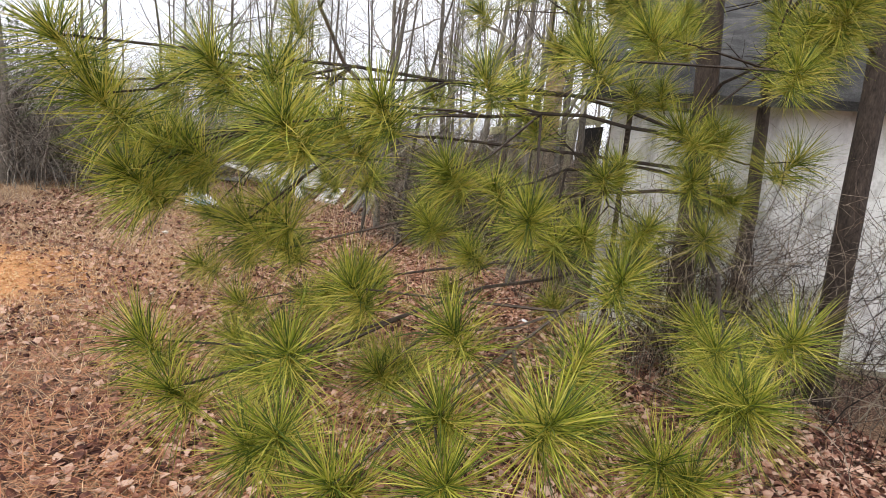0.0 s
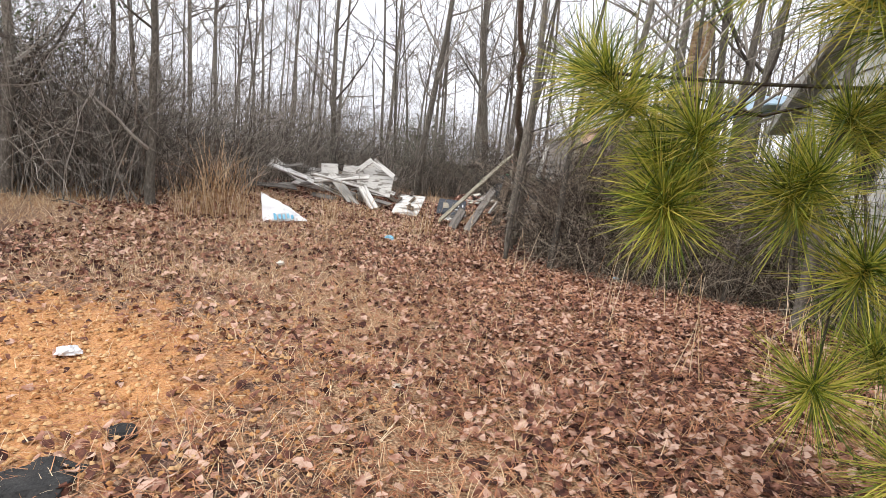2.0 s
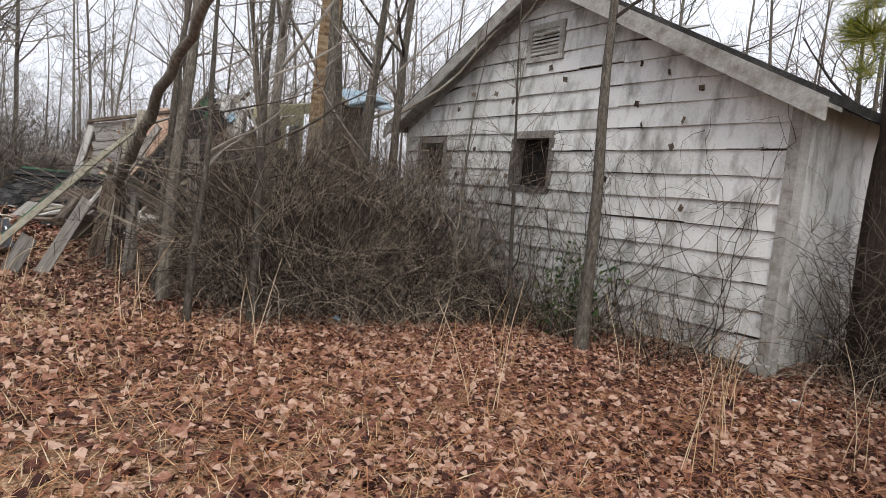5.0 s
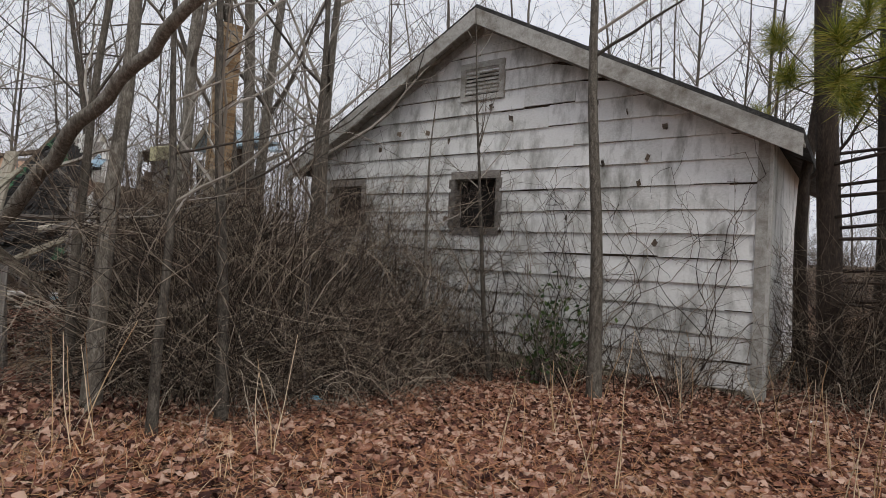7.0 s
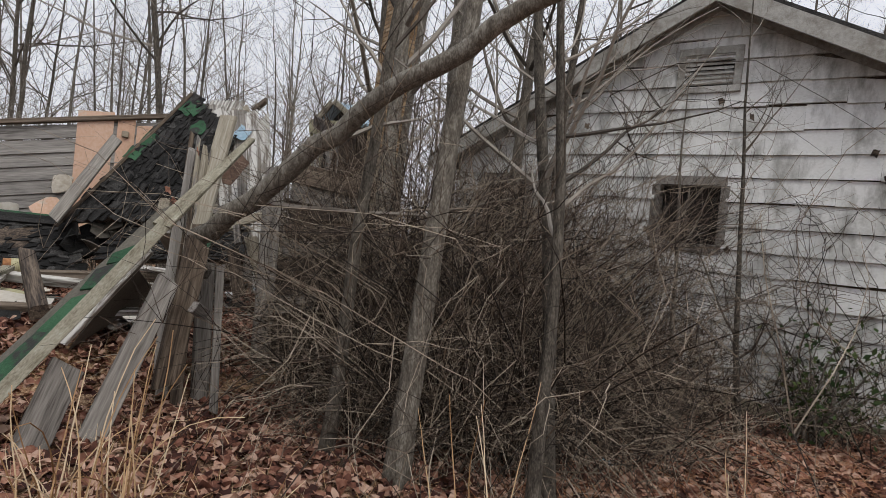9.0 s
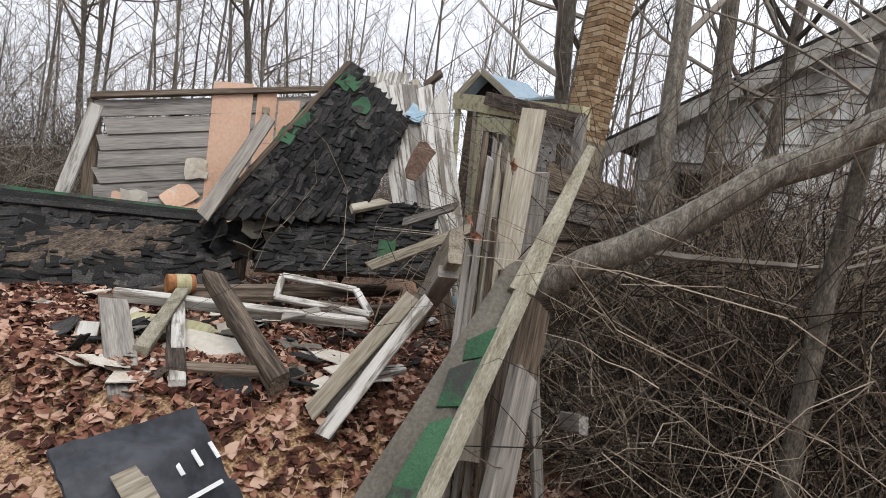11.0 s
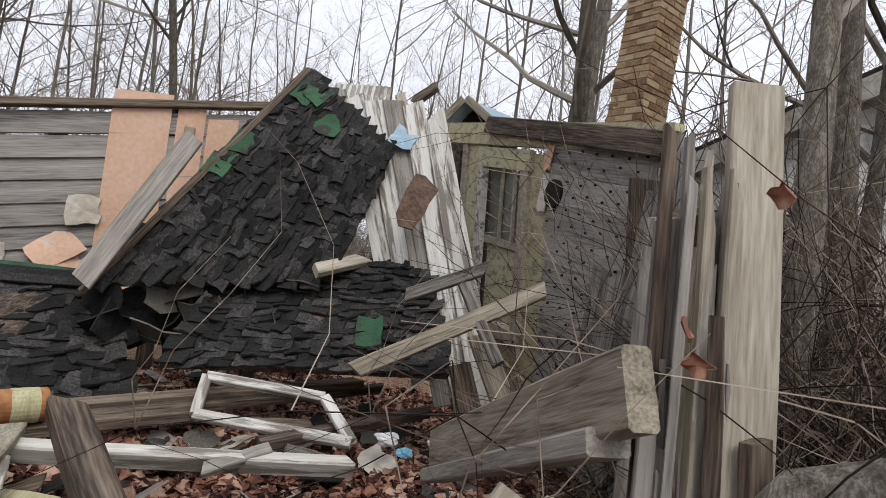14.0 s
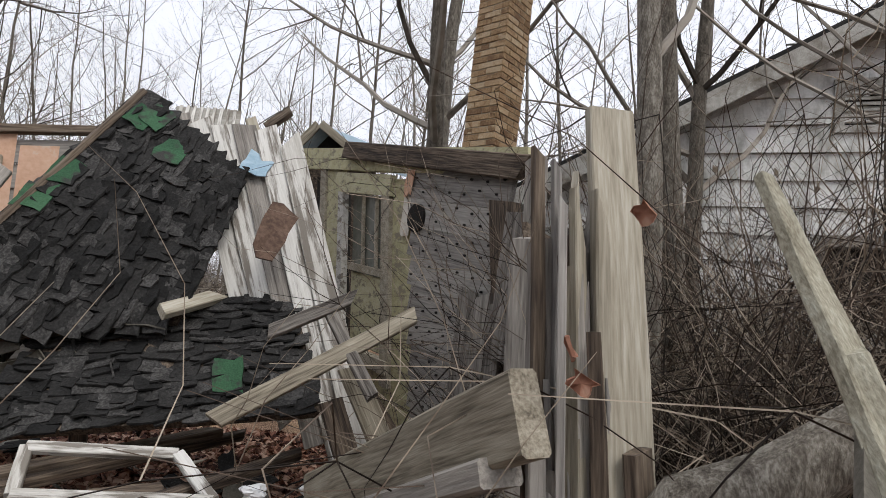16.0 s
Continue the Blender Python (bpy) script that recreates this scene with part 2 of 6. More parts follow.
def ground_material():
    m = bpy.data.materials.new("leafy_clay_ground")
    m.use_nodes = True
    n, l = m.node_tree.nodes, m.node_tree.links
    b = n["Principled BSDF"]
    tex = n.new("ShaderNodeTexCoord")

    def noise_tex(scale, detail=5):
        t = n.new("ShaderNodeTexNoise")
        t.inputs["Scale"].default_value, t.inputs["Detail"].default_value = scale, detail
        l.new(tex.outputs["Object"], t.inputs["Vector"])
        return t

    def ramp(src, stops):
        r = n.new("ShaderNodeValToRGB")
        for i, (p, c) in enumerate(stops):
            e = r.color_ramp.elements[i] if i < 2 else r.color_ramp.elements.new(p)
            e.position, e.color = p, (*c, 1)
        l.new(src, r.inputs["Fac"])
        return r

    fine, mid, large = noise_tex(70, 8), noise_tex(6), noise_tex(0.55, 4)
    litter = ramp(fine.outputs["Fac"], [(0.34, (0.025, 0.012, 0.009)), (0.5, (0.11, 0.055, 0.037)), (0.68, (0.34, 0.21, 0.14))])
    straw = ramp(fine.outputs["Fac"], [(0.34, (0.12, 0.06, 0.03)), (0.5, (0.34, 0.20, 0.11)), (0.68, (0.60, 0.45, 0.29))])
    clay = ramp(fine.outputs["Fac"], [(0.3, (0.36, 0.15, 0.05)), (0.5, (0.50, 0.24, 0.09)), (0.7, (0.58, 0.34, 0.16))])
    mask = ramp(large.outputs["Fac"], [(0.42, (0, 0, 0)), (0.6, (1, 1, 1))])
    m1 = n.new("ShaderNodeMix")
    m1.data_type = "RGBA"
    l.new(mask.outputs["Color"], m1.inputs["Factor"])
    l.new(litter.outputs["Color"], m1.inputs["A"])
    l.new(straw.outputs["Color"], m1.inputs["B"])
    sep = n.new("ShaderNodeSeparateXYZ")
    l.new(tex.outputs["Object"], sep.inputs[0])
    # bare clay lies round (-4.6, 5.2)
    d = n.new("ShaderNodeVectorMath")
    d.operation = "DISTANCE"
    l.new(tex.outputs["Object"], d.inputs[0])
    d.inputs[1].default_value = (-4.9, 5.0, 0)
    dn = n.new("ShaderNodeMath")
    dn.operation = "MULTIPLY_ADD"
    l.new(mid.outputs["Fac"], dn.inputs[0])
    dn.inputs[1].default_value = 2.6
    l.new(d.outputs["Value"], dn.inputs[2])
    cm = n.new("ShaderNodeMapRange")
    cm.inputs["From Min"].default_value, cm.inputs["From Max"].default_value = 2.9, 2.3
    l.new(dn.outputs[0], cm.inputs["Value"])
    m2 = n.new("ShaderNodeMix")
    m2.data_type = "RGBA"
    l.new(cm.outputs["Result"], m2.inputs["Factor"])
    l.new(m1.outputs["Result"], m2.inputs["A"])
    l.new(clay.outputs["Color"], m2.inputs["B"])
    l.new(m2.outputs["Result"], b.inputs["Base Color"])
    b.inputs["Roughness"].default_value = 0.95
    bp = n.new("ShaderNodeBump")
    bp.inputs["Strength"].default_value, bp.inputs["Distance"].default_value = 0.8, 0.03
    l.new(fine.outputs["Fac"], bp.inputs["Height"])
    l.new(bp.outputs["Normal"], b.inputs["Normal"])
    return m


GROUND = ground_material()

# ---- builders ----
rng = np.random.default_rng(7)


def ground_z(x, y):
    """Height of the ground: it climbs gently away from the start and towards the brush."""
    s = np.clip((np.asarray(y, float) - 6) / 3, 0, 1)
    s = s * s * (3 - 2 * s)
    # rubble heap under the fallen house
    q = 1 - np.abs((np.asarray(x, float) - 0.6) / 2.5) ** 4 - np.abs((np.asarray(y, float) - 14.0) / 2.7) ** 4
    q = np.clip(q * 1.6, 0, 1)
    return 0.30 * q * q * (3 - 2 * q) + 0.02 + 0.038 * (np.clip(y, 3, 14) - 5.2) - 0.07 * (np.clip(x, -7, 3) + 2) * s


def thing(name, label, category, place=(0, 0, 0), group="", kind=""):
    e = new(name)
    e.location = place
    e.empty_display_size = 0.1
    return tagged(e, label, category, group, kind)


def mesh_of(name, verts, faces, material, smooth=False):
    me = bpy.data.meshes.new(name)
    me.from_pydata([tuple(map(float, v)) for v in verts], [], faces)
    me.materials.append(material)
    if smooth:
        me.shade_smooth()
    return me


def put(name, me, m, parent=None, label=""):
    """A mesh object at the world pose m, under parent if one is given."""
    ob = new(name, me)
    if parent is not None:
        ob.parent = parent
        up = Matrix.Identity(4)
        chain = parent
        while chain is not None:
            up = chain.matrix_basis @ up
            chain = chain.parent
        ob.matrix_basis = up.inverted() @ m
    else:
        ob.matrix_basis = m
    return tagged(ob, label)


def axes(p0, p1, face):
    """A pose at p0 whose x runs to p1 and whose z leans to face."""
    p0, p1 = Vector(p0), Vector(p1)
    x = (p1 - p0).normalized()
    z = Vector(face)
    z = (z - x * z.dot(x)).normalized()
    y = z.cross(x)
    return Matrix(((x.x, y.x, z.x, p0.x), (x.y, y.y, z.y, p0.y), (x.z, y.z, z.z, p0.z), (0, 0, 0, 1)))


def board_mesh(length, width, thick, material, ragged=0.0, warp=0.0, cuts=5, seed=0, taper=0.0):
    """A board along x, from the origin, with chipped ends and a slight twist."""
    r = np.random.default_rng(seed)
    verts, faces = [], []
    for i in range(cuts + 1):
        u = i / cuts
        sag = warp * math.sin(math.pi * u) + r.normal(0, 0.0015)
        w0 = width * (1 - taper * u) * (1 + r.normal(0, 0.012))
        e0 = -abs(r.normal(0, ragged)) if i == cuts else (abs(r.normal(0, ragged)) if i == 0 else 0)
        e1 = -abs(r.normal(0, ragged)) if i == cuts else (abs(r.normal(0, ragged)) if i == 0 else 0)
        x = u * length
        c = min(thick, width) * 0.12
        ring = [(x + e0, -w0 / 2 + c, 0), (x + e0, -w0 / 2, c), (x + e0, -w0 / 2, thick - c), (x + e0, -w0 / 2 + c, thick),
                (x + e1, w0 / 2 - c, thick), (x + e1, w0 / 2, thick - c), (x + e1, w0 / 2, c), (x + e1, w0 / 2 - c, 0)]
        verts += [(a, b, z + sag) for a, b, z in ring]
    for i in range(cuts):
        for k in range(8):
            a, b = i * 8 + k, i * 8 + (k + 1) % 8
            faces.append((a, b, b + 8, a + 8))
    faces.append(tuple(range(7, -1, -1)))
    faces.append(tuple(cuts * 8 + k for k in range(8)))
    faces = [f[::-1] for f in faces]
    return mesh_of("board", verts, faces, material)


BOARD_SEED = [0]


def board(name, p0, p1, width, thick, face, material, parent=None, label="", category="", group="", ragged=0.02, warp=0.0, taper=0.0):
    """One board from p0 to p1; its broad side looks to face."""
    BOARD_SEED[0] += 1
    length = (Vector(p1) - Vector(p0)).length
    me = board_mesh(length, width, thick, material, ragged, warp, 5, BOARD_SEED[0], taper)
    ob = put(name, me, axes(p0, p1, face), parent, label)
    if parent is None:
        tagged(ob, label, category, group)
    return ob


def box(name, lo, hi, material, m=None, parent=None, label="", bevel=0.0):
    bm = bmesh.new()
    bmesh.ops.create_cube(bm, size=1)
    for v in bm.verts:
        v.co = Vector([(lo[i] + hi[i]) / 2 + v.co[i] * (hi[i] - lo[i]) for i in range(3)])
    if bevel:
        bmesh.ops.bevel(bm, geom=bm.edges[:], offset=bevel, segments=1, affect="EDGES")
    me = bpy.data.meshes.new(name)
    bm.to_mesh(me)
    bm.free()
    me.materials.append(material)
    return put(name, me, m or Matrix.Identity(4), parent, label)


SHIFT = np.zeros(3)  # where the tree under construction will stand


def open_space(p):
    """The trodden clearing and the ruin's open front, which no limb crosses."""
    x, y, z = p
    if z > 3.2:
        return False
    return (-4.8 < x < -1.25 - max(0.0, 9.0 - y) * 0.05 and -2 < y < 12.8) or (-2.8 < x < 1.9 and 11.15 < y < 15.2) or (-4.8 < x < 0.6 and -2 < y < 7.0)


def tube(points, radii, sides, verts, faces, prune=False):
    """Adds a tapered tube along points to the lists."""
    pts = np.asarray(points, float)
    if prune and any(open_space(q + SHIFT) for q in pts):
        return
    tang = np.gradient(pts, axis=0)
    tang /= np.linalg.norm(tang, axis=1)[:, None] + 1e-9
    ref = np.array([0.31, 0.95, 0.07]) if abs(tang[0][1]) < 0.8 else np.array([1.0, 0.1, 0.2])
    a = np.cross(tang, ref)
    a /= np.linalg.norm(a, axis=1)[:, None] + 1e-9
    b = np.cross(tang, a)
    ang = np.linspace(0, 2 * np.pi, sides, endpoint=False)
    ring = pts[:, None] + np.asarray(radii)[:, None, None] * (np.cos(ang)[None, :, None] * a[:, None] + np.sin(ang)[None, :, None] * b[:, None])
    base = len(verts)
    verts.extend(ring.reshape(-1, 3).tolist())
    for i in range(len(pts) - 1):
        for k in range(sides):
            p, q = base + i * sides + k, base + i * sides + (k + 1) % sides
            faces.append((p, q, q + sides, p + sides))
    faces.append(tuple(base + (len(pts) - 1) * sides + k for k in range(sides)))


def wander(start, way, length, steps, wiggle, lift, r):
    """A wavering line from start; lift bends it up (or down)."""
    p, w = np.array(start, float), np.array(way, float)
    w /= np.linalg.norm(w)
    out = [p.copy()]
    for _ in range(steps):
        w = w + r.normal(0, wiggle, 3) + np.array([0, 0, lift])
        w /= np.linalg.norm(w)
        p = p + w * length / steps
        out.append(p.copy())
    return np.array(out)


def grow(r, start, way, length, radius, depth, verts, faces, sides=5, kids=5, spread=0.8, lift=0.08, wiggle=0.09, first=0.35):
    """A limb with its side limbs, down to depth."""
    steps = 7 if depth > 1 else 4
    line = wander(start, way, length, steps, wiggle, lift, r)
    tube(line, np.linspace(radius, radius * 0.25, len(line)), max(3, sides), verts, faces, True)
    if any(open_space(q + SHIFT) for q in line):
        return line
    if depth <= 0:
        return line
    for _ in range(kids):
        u = r.uniform(first, 1.0)
        i = min(int(u * steps), steps - 1)
        at = line[i] + (line[i + 1] - line[i]) * (u * steps - i)
        tang = line[i + 1] - line[i]
        tang /= np.linalg.norm(tang)
        side = r.normal(0, 1, 3)
        side -= tang * side.dot(tang)
        side /= np.linalg.norm(side) + 1e-9
        grow(r, at, tang * (1 - spread * 0.55) + side * spread, length * r.uniform(0.3, 0.55) * (1.2 - 0.5 * u), radius * (1 - 0.7 * u) * 0.55, depth - 1, verts, faces, sides - 1, kids, spread, lift, wiggle * 1.2, 0.2)
    return line


def bare_tree(name, height, radius, seed, label, lean=(0, 0), kids=7, depth=3, material=None, limbs=14, group="", first=0.3):
    """A leafless tree at the origin: one trunk mesh and one mesh of limbs and twigs."""
    r = np.random.default_rng(seed)
    e = thing(name, label, "tree", group=group)
    tv, tf, cv, cf = [], [], [], []
    line = wander((0, 0, -0.1), (lean[0], lean[1], 1), height, 14, 0.035, 0.05, r)
    rad = radius * (np.linspace(1, 0.10, 15) + 0.25 * np.exp(-np.linspace(0, 14, 15) * 2))
    tube(line, rad, 9, tv, tf)
    for _ in range(limbs):
        u = r.uniform(first, 0.98)
        i = min(int(u * 14), 13)
        at = line[i] + (line[i + 1] - line[i]) * (u * 14 - i)
        a = r.uniform(0, 2 * np.pi)
        grow(r, at, (math.cos(a), math.sin(a), r.uniform(0.3, 1.2)), height * r.uniform(0.12, 0.3) * (1.25 - 0.6 * u), rad[i] * 0.45, depth - 1, cv, cf, 5, kids, 0.75, 0.06, 0.1)
    put("trunk", mesh_of("trunk", tv, tf, material or BARK, True), Matrix.Identity(4), e)
    put("crown", mesh_of("crown", cv, cf, TWIG if material is None else material), Matrix.Identity(4), e)
    return e


def thicket_mesh(seed, stems, height, width, material, arch=0.12, twigs=6, radius=0.009):
    """Tangled bare stems growing from one patch of ground, arching over."""
    r = np.random.default_rng(seed)
    v, f = [], []
    for _ in range(stems):
        a, d = r.uniform(0, 2 * np.pi), width * math.sqrt(r.uniform(0, 1)) * 0.5
        out = np.array([math.cos(a), math.sin(a), 0])
        h = height * r.uniform(0.45, 1.1)
        line = wander(out * d + np.array([0, 0, -0.05]), out * r.uniform(-0.2, 0.55) + np.array([0, 0, 1.0]), h, 7, 0.2, -arch * r.uniform(0, 1.6), r)
        tube(line, np.linspace(radius * r.uniform(0.6, 1.5), radius * 0.25, 8), 3, v, f)
        for _ in range(twigs):
            i = r.integers(1, 7)
            w = r.normal(0, 1, 3) + np.array([0, 0, 0.5])
            tw = wander(line[i], w, h * r.uniform(0.15, 0.45), 4, 0.32, -0.03, r)
            tube(tw, np.linspace(radius * 0.5, radius * 0.15, 5), 3, v, f)
    return mesh_of("stems", v, f, material)

# ---- ground ----
xs = np.concatenate([np.linspace(-300, -14, 16), np.linspace(-13, 16, 117), np.linspace(17, 300, 16)])
ys = np.concatenate([np.linspace(-300, -7, 16), np.linspace(-6, 24, 121), np.linspace(25, 300, 16)])
gx, gy = np.meshgrid(xs, ys)
gz = ground_z(gx, gy)
near = (np.abs(gx) < 16) & (gy > -6) & (gy < 24)
gz = gz + near * 0.018 * (np.sin(gx * 3.1 + np.sin(gy * 2.3)) + np.sin(gy * 4.7 + gx * 1.3))
gv = np.stack([gx, gy, gz], -1).reshape(-1, 3)
nx = len(xs)
gf = [(j * nx + i, j * nx + i + 1, (j + 1) * nx + i + 1, (j + 1) * nx + i) for j in range(len(ys) - 1) for i in range(nx - 1)]
ground = put("ground", mesh_of("ground", gv, gf, GROUND, True), Matrix.Identity(4))
tagged(ground, "clay ground covered with dead leaves and straw", "ground", kind="structure")

# ---- the white house ----
HOUSE = Matrix.Translation((1.83, 5.58, 0)) @ Matrix.Rotation(math.atan2(0.959, 0.284), 4, "Z")
# local axes: x along the gable wall, y into the house, z up; the gable faces -y ... mirrored by FLIP below
WIDTH, EAVE, PEAK, DEPTH = 5.9, 2.42, 3.98, 6.0


def hw(x, y, z):
    """A place of the house: x along the gable wall, y outwards from it."""
    return HOUSE @ Vector((x, y, z))


house = thing("house", "small white house with cement shingle siding and a low gable roof", "house", hw(0, 0, 0))


def roof_z(x):
    return EAVE + (PEAK - EAVE) * (1 - abs(x - WIDTH / 2) / (WIDTH / 2))


def prism(name, outline, y0, y1, material, parent, label=""):
    """An upright slab of the house from its outline in the gable's plane."""
    k = len(outline)
    v = [hw(x, y0, z) for x, z in outline] + [hw(x, y1, z) for x, z in outline]
    f = [tuple(range(k)), tuple(range(2 * k - 1, k - 1, -1))] + [((i + 1) % k, i, k + i, k + (i + 1) % k) for i in range(k)]
    base = Vector(hw(0, 0, 0))
    me = mesh_of(name, [p - base for p in v], f, material)
    ob = put(name, me, Matrix.Translation(base), parent, label)
    bm = bmesh.new()
    bm.from_mesh(me)
    bmesh.ops.recalc_face_normals(bm, faces=bm.faces[:])
    bm.to_mesh(me)
    bm.free()
    return ob


WIN = [(3.40, 1.50, 2.17, 2.72), (5.53, 1.50, 2.14, 4.85)]  # right edge, sill, head, left edge
OPEN = sorted((b, z0, z1, a) for a, z0, z1, b in WIN)
# gable wall with its window openings, in upright strips
cutx = [0.0, 2.72, 3.40, 4.85, 5.53, WIDTH]
for i in range(5):
    a, b = cutx[i], cutx[i + 1]
    peak = [(WIDTH / 2, PEAK)] if a < WIDTH / 2 < b else []
    if i in (1, 3):
        prism("wall", [(a, 0.05), (b, 0.05), (b, 1.50), (a, 1.50)], -0.14, 0, DARK_WOOD, house)
        prism("wall", [(a, 2.17), (b, 2.17), (b, roof_z(b)), *peak, (a, roof_z(a))], -0.14, 0, DARK_WOOD, house)
    else:
        prism("wall", [(a, 0.05), (b, 0.05), (b, roof_z(b)), *peak, (a, roof_z(a))], -0.14, 0, DARK_WOOD, house)
prism("foundation", [(-0.02, -0.3), (WIDTH + 0.02, -0.3), (WIDTH + 0.02, 0.12), (-0.02, 0.12)], -0.2, 0.02, FOUNDATION, house, "mossy concrete footing")


def side_slab(name, x0, x1, y0, y1, z0, z1, material, parent, label=""):
    return prism(name, [(x0, z0), (x1, z0), (x1, z1), (x0, z1)], y0, y1, material, parent, label)


side_slab("side_wall", 0.0, 0.14, -DEPTH, -0.14, 0.05, EAVE, SIDING, house)
side_slab("side_wall", WIDTH - 0.14, WIDTH, -DEPTH, -0.14, 0.05, EAVE, SIDING, house)
prism("back_wall", [(0, 0), (WIDTH, 0), (WIDTH, EAVE), (WIDTH / 2, PEAK), (0, EAVE)], -DEPTH, -DEPTH + 0.14, SIDING, house)
side_slab("side_footing", -0.02, 0.12, -DEPTH, -0.2, -0.3, 0.05, FOUNDATION, house)
side_slab("floor", 0.14, WIDTH - 0.14, -DEPTH + 0.14, -0.14, 0.0, 0.05, DARK_WOOD, house)

# cement shingles in courses, each one a thin piece
shingle_rng = np.random.default_rng(3)
COURSE, PIECE = 0.232, 0.61
tiles = []
for row in range(17):
    z0 = 0.11 + row * COURSE
    off = (row % 2) * PIECE / 2
    x = -PIECE + off
    while x < WIDTH:
        a, b, x = max(0.0, x), min(WIDTH, x + PIECE), x + PIECE
        if b - a < 0.03:
            continue
        tiles.append((a, b, z0, z0 + COURSE))


def tile_pieces(a, b, z0, z1):
    """A shingle's outline, cut by windows and by the roof's slope."""
    spans = [(a, b)]
    for wa, wz0, wz1, wb in OPEN:
        if z1 > wz0 + 0.03 and z0 < wz1 - 0.03:
            nxt = []
            for s, e in spans:
                if e <= wa or s >= wb:
                    nxt.append((s, e))
                else:
                    if s < wa - 0.03:
                        nxt.append((s, wa))
                    if e > wb + 0.03:
                        nxt.append((wb, e))
            spans = nxt
    for s, e in spans:
        top = lambda q: min(z1, roof_z(q) - 0.02)
        if top(s) <= z0 + 0.015 and top(e) <= z0 + 0.015:
            continue
        mids = [WIDTH / 2] if s < WIDTH / 2 < e else []
        line = [(q, max(top(q), z0 + 0.002)) for q in (e, *mids, s)]
        yield [(s + 0.0015, z0), (e - 0.0015, z0), *line]


for a, b, z0, z1 in tiles:
    for poly in tile_pieces(a, b, z0, z1):
        k = len(poly)
        base = Vector(hw(a, 0, z0))
        tip = shingle_rng.normal(0, 0.0015)
        drop = shingle_rng.normal(0, 0.006)
        inv = HOUSE.to_3x3()
        pts = []
        for y_low, y_high in ((0.004, 0.002), (0.036 + tip * 2, 0.008)):
            for px_, pz in poly:
                u = (pz - z0) / max(z1 - z0, 1e-3)
                pts.append(inv @ Vector((px_ - a, y_low + (y_high - y_low) * u, pz - z0 + drop)))
        f = [tuple(range(k)), tuple(range(2 * k - 1, k - 1, -1))] + [((i + 1) % k, i, k + i, k + (i + 1) % k) for i in range(k)]
        me = mesh_of("shingle", pts, [q[::-1] for q in f], SIDING)
        put("siding_shingle", me, Matrix.Translation(base), house)

# corner boards, rake boards, soffits, roof
side_slab("corner_board", -0.02, 0.075, 0.018, 0.045, 0.02, EAVE - 0.02, TRIM_GREY, house, "stained white corner board")
side_slab("corner_board", -0.045, -0.02, -0.09, 0.045, 0.02, EAVE - 0.02, TRIM_GREY, house)
for s in (0, 1):
    x0, x1 = (-0.28, WIDTH / 2) if s == 0 else (WIDTH + 0.28, WIDTH / 2)
    z = lambda q, d: EAVE + (PEAK - EAVE) * (1 - abs(q - WIDTH / 2) / (WIDTH / 2)) + d
    prism("roof", [(x0, z(x0, 0.02)), (x1, z(x1, 0.02)), (x1, z(x1, 0.10)), (x0, z(x0, 0.10))], -DEPTH - 0.2, 0.30, SHINGLE, house, "dark curled roof shingles")
    prism("rake_board", [(x0, z(x0, -0.13)), (x1, z(x1, -0.13)), (x1, z(x1, 0.05)), (x0, z(x0, 0.05))], 0.302, 0.33, TRIM_GREY, house, "weathered rake board")
    prism("soffit", [(x0, z(x0, -0.02)), (x1, z(x1, -0.02)), (x1, z(x1, 0.015)), (x0, z(x0, 0.015))], 0.02, 0.30, TRIM_GREY, house)
    prism("frieze", [(max(min(x0, WIDTH), 0), z(max(min(x0, WIDTH), 0), -0.12)), (x1, z(x1, -0.12)), (x1, z(x1, -0.022)), (max(min(x0, WIDTH), 0), z(max(min(x0, WIDTH), 0), -0.022))], 0.018, 0.04, TRIM_GREY, house)

# louvred gable vent; a black sheet paints the shade behind its slats
vx0, vx1, vz0, vz1 = 2.70, 3.30, 3.05, 3.50
vent = put("vent", mesh_of("vent_back", [hw(vx0, 0.02, vz0), hw(vx1, 0.02, vz0), hw(vx1, 0.02, vz1), hw(vx0, 0.02, vz1)], [(0, 1, 2, 3)], SHADE_NAIL_BLACK), Matrix.Identity(4), house, "louvred gable vent")
for a, b, c, d in ((vx0, vx1, vz0, vz0 + 0.06), (vx0, vx1, vz1 - 0.07, vz1), (vx0, vx0 + 0.07, vz0 + 0.06, vz1 - 0.07), (vx1 - 0.07, vx1, vz0 + 0.06, vz1 - 0.07)):
    side_slab("vent_frame", a, b, 0.022, 0.055, c, d, TRIM_GREY, vent)
for k in range(7):
    z = vz0 + 0.085 + k * 0.046
    pts = [hw(vx0 + 0.07, 0.026, z + 0.03), hw(vx1 - 0.07, 0.026, z + 0.03), hw(vx1 - 0.07, 0.048, z), hw(vx0 + 0.07, 0.048, z),
           hw(vx0 + 0.07, 0.026, z + 0.038), hw(vx1 - 0.07, 0.026, z + 0.038), hw(vx1 - 0.07, 0.048, z + 0.008), hw(vx0 + 0.07, 0.048, z + 0.008)]
    put("slat", mesh_of("slat", pts, [(0, 1, 2, 3), (4, 7, 6, 5), (3, 2, 6, 7), (1, 0, 4, 5)], TRIM_GREY), Matrix.Identity(4), vent)
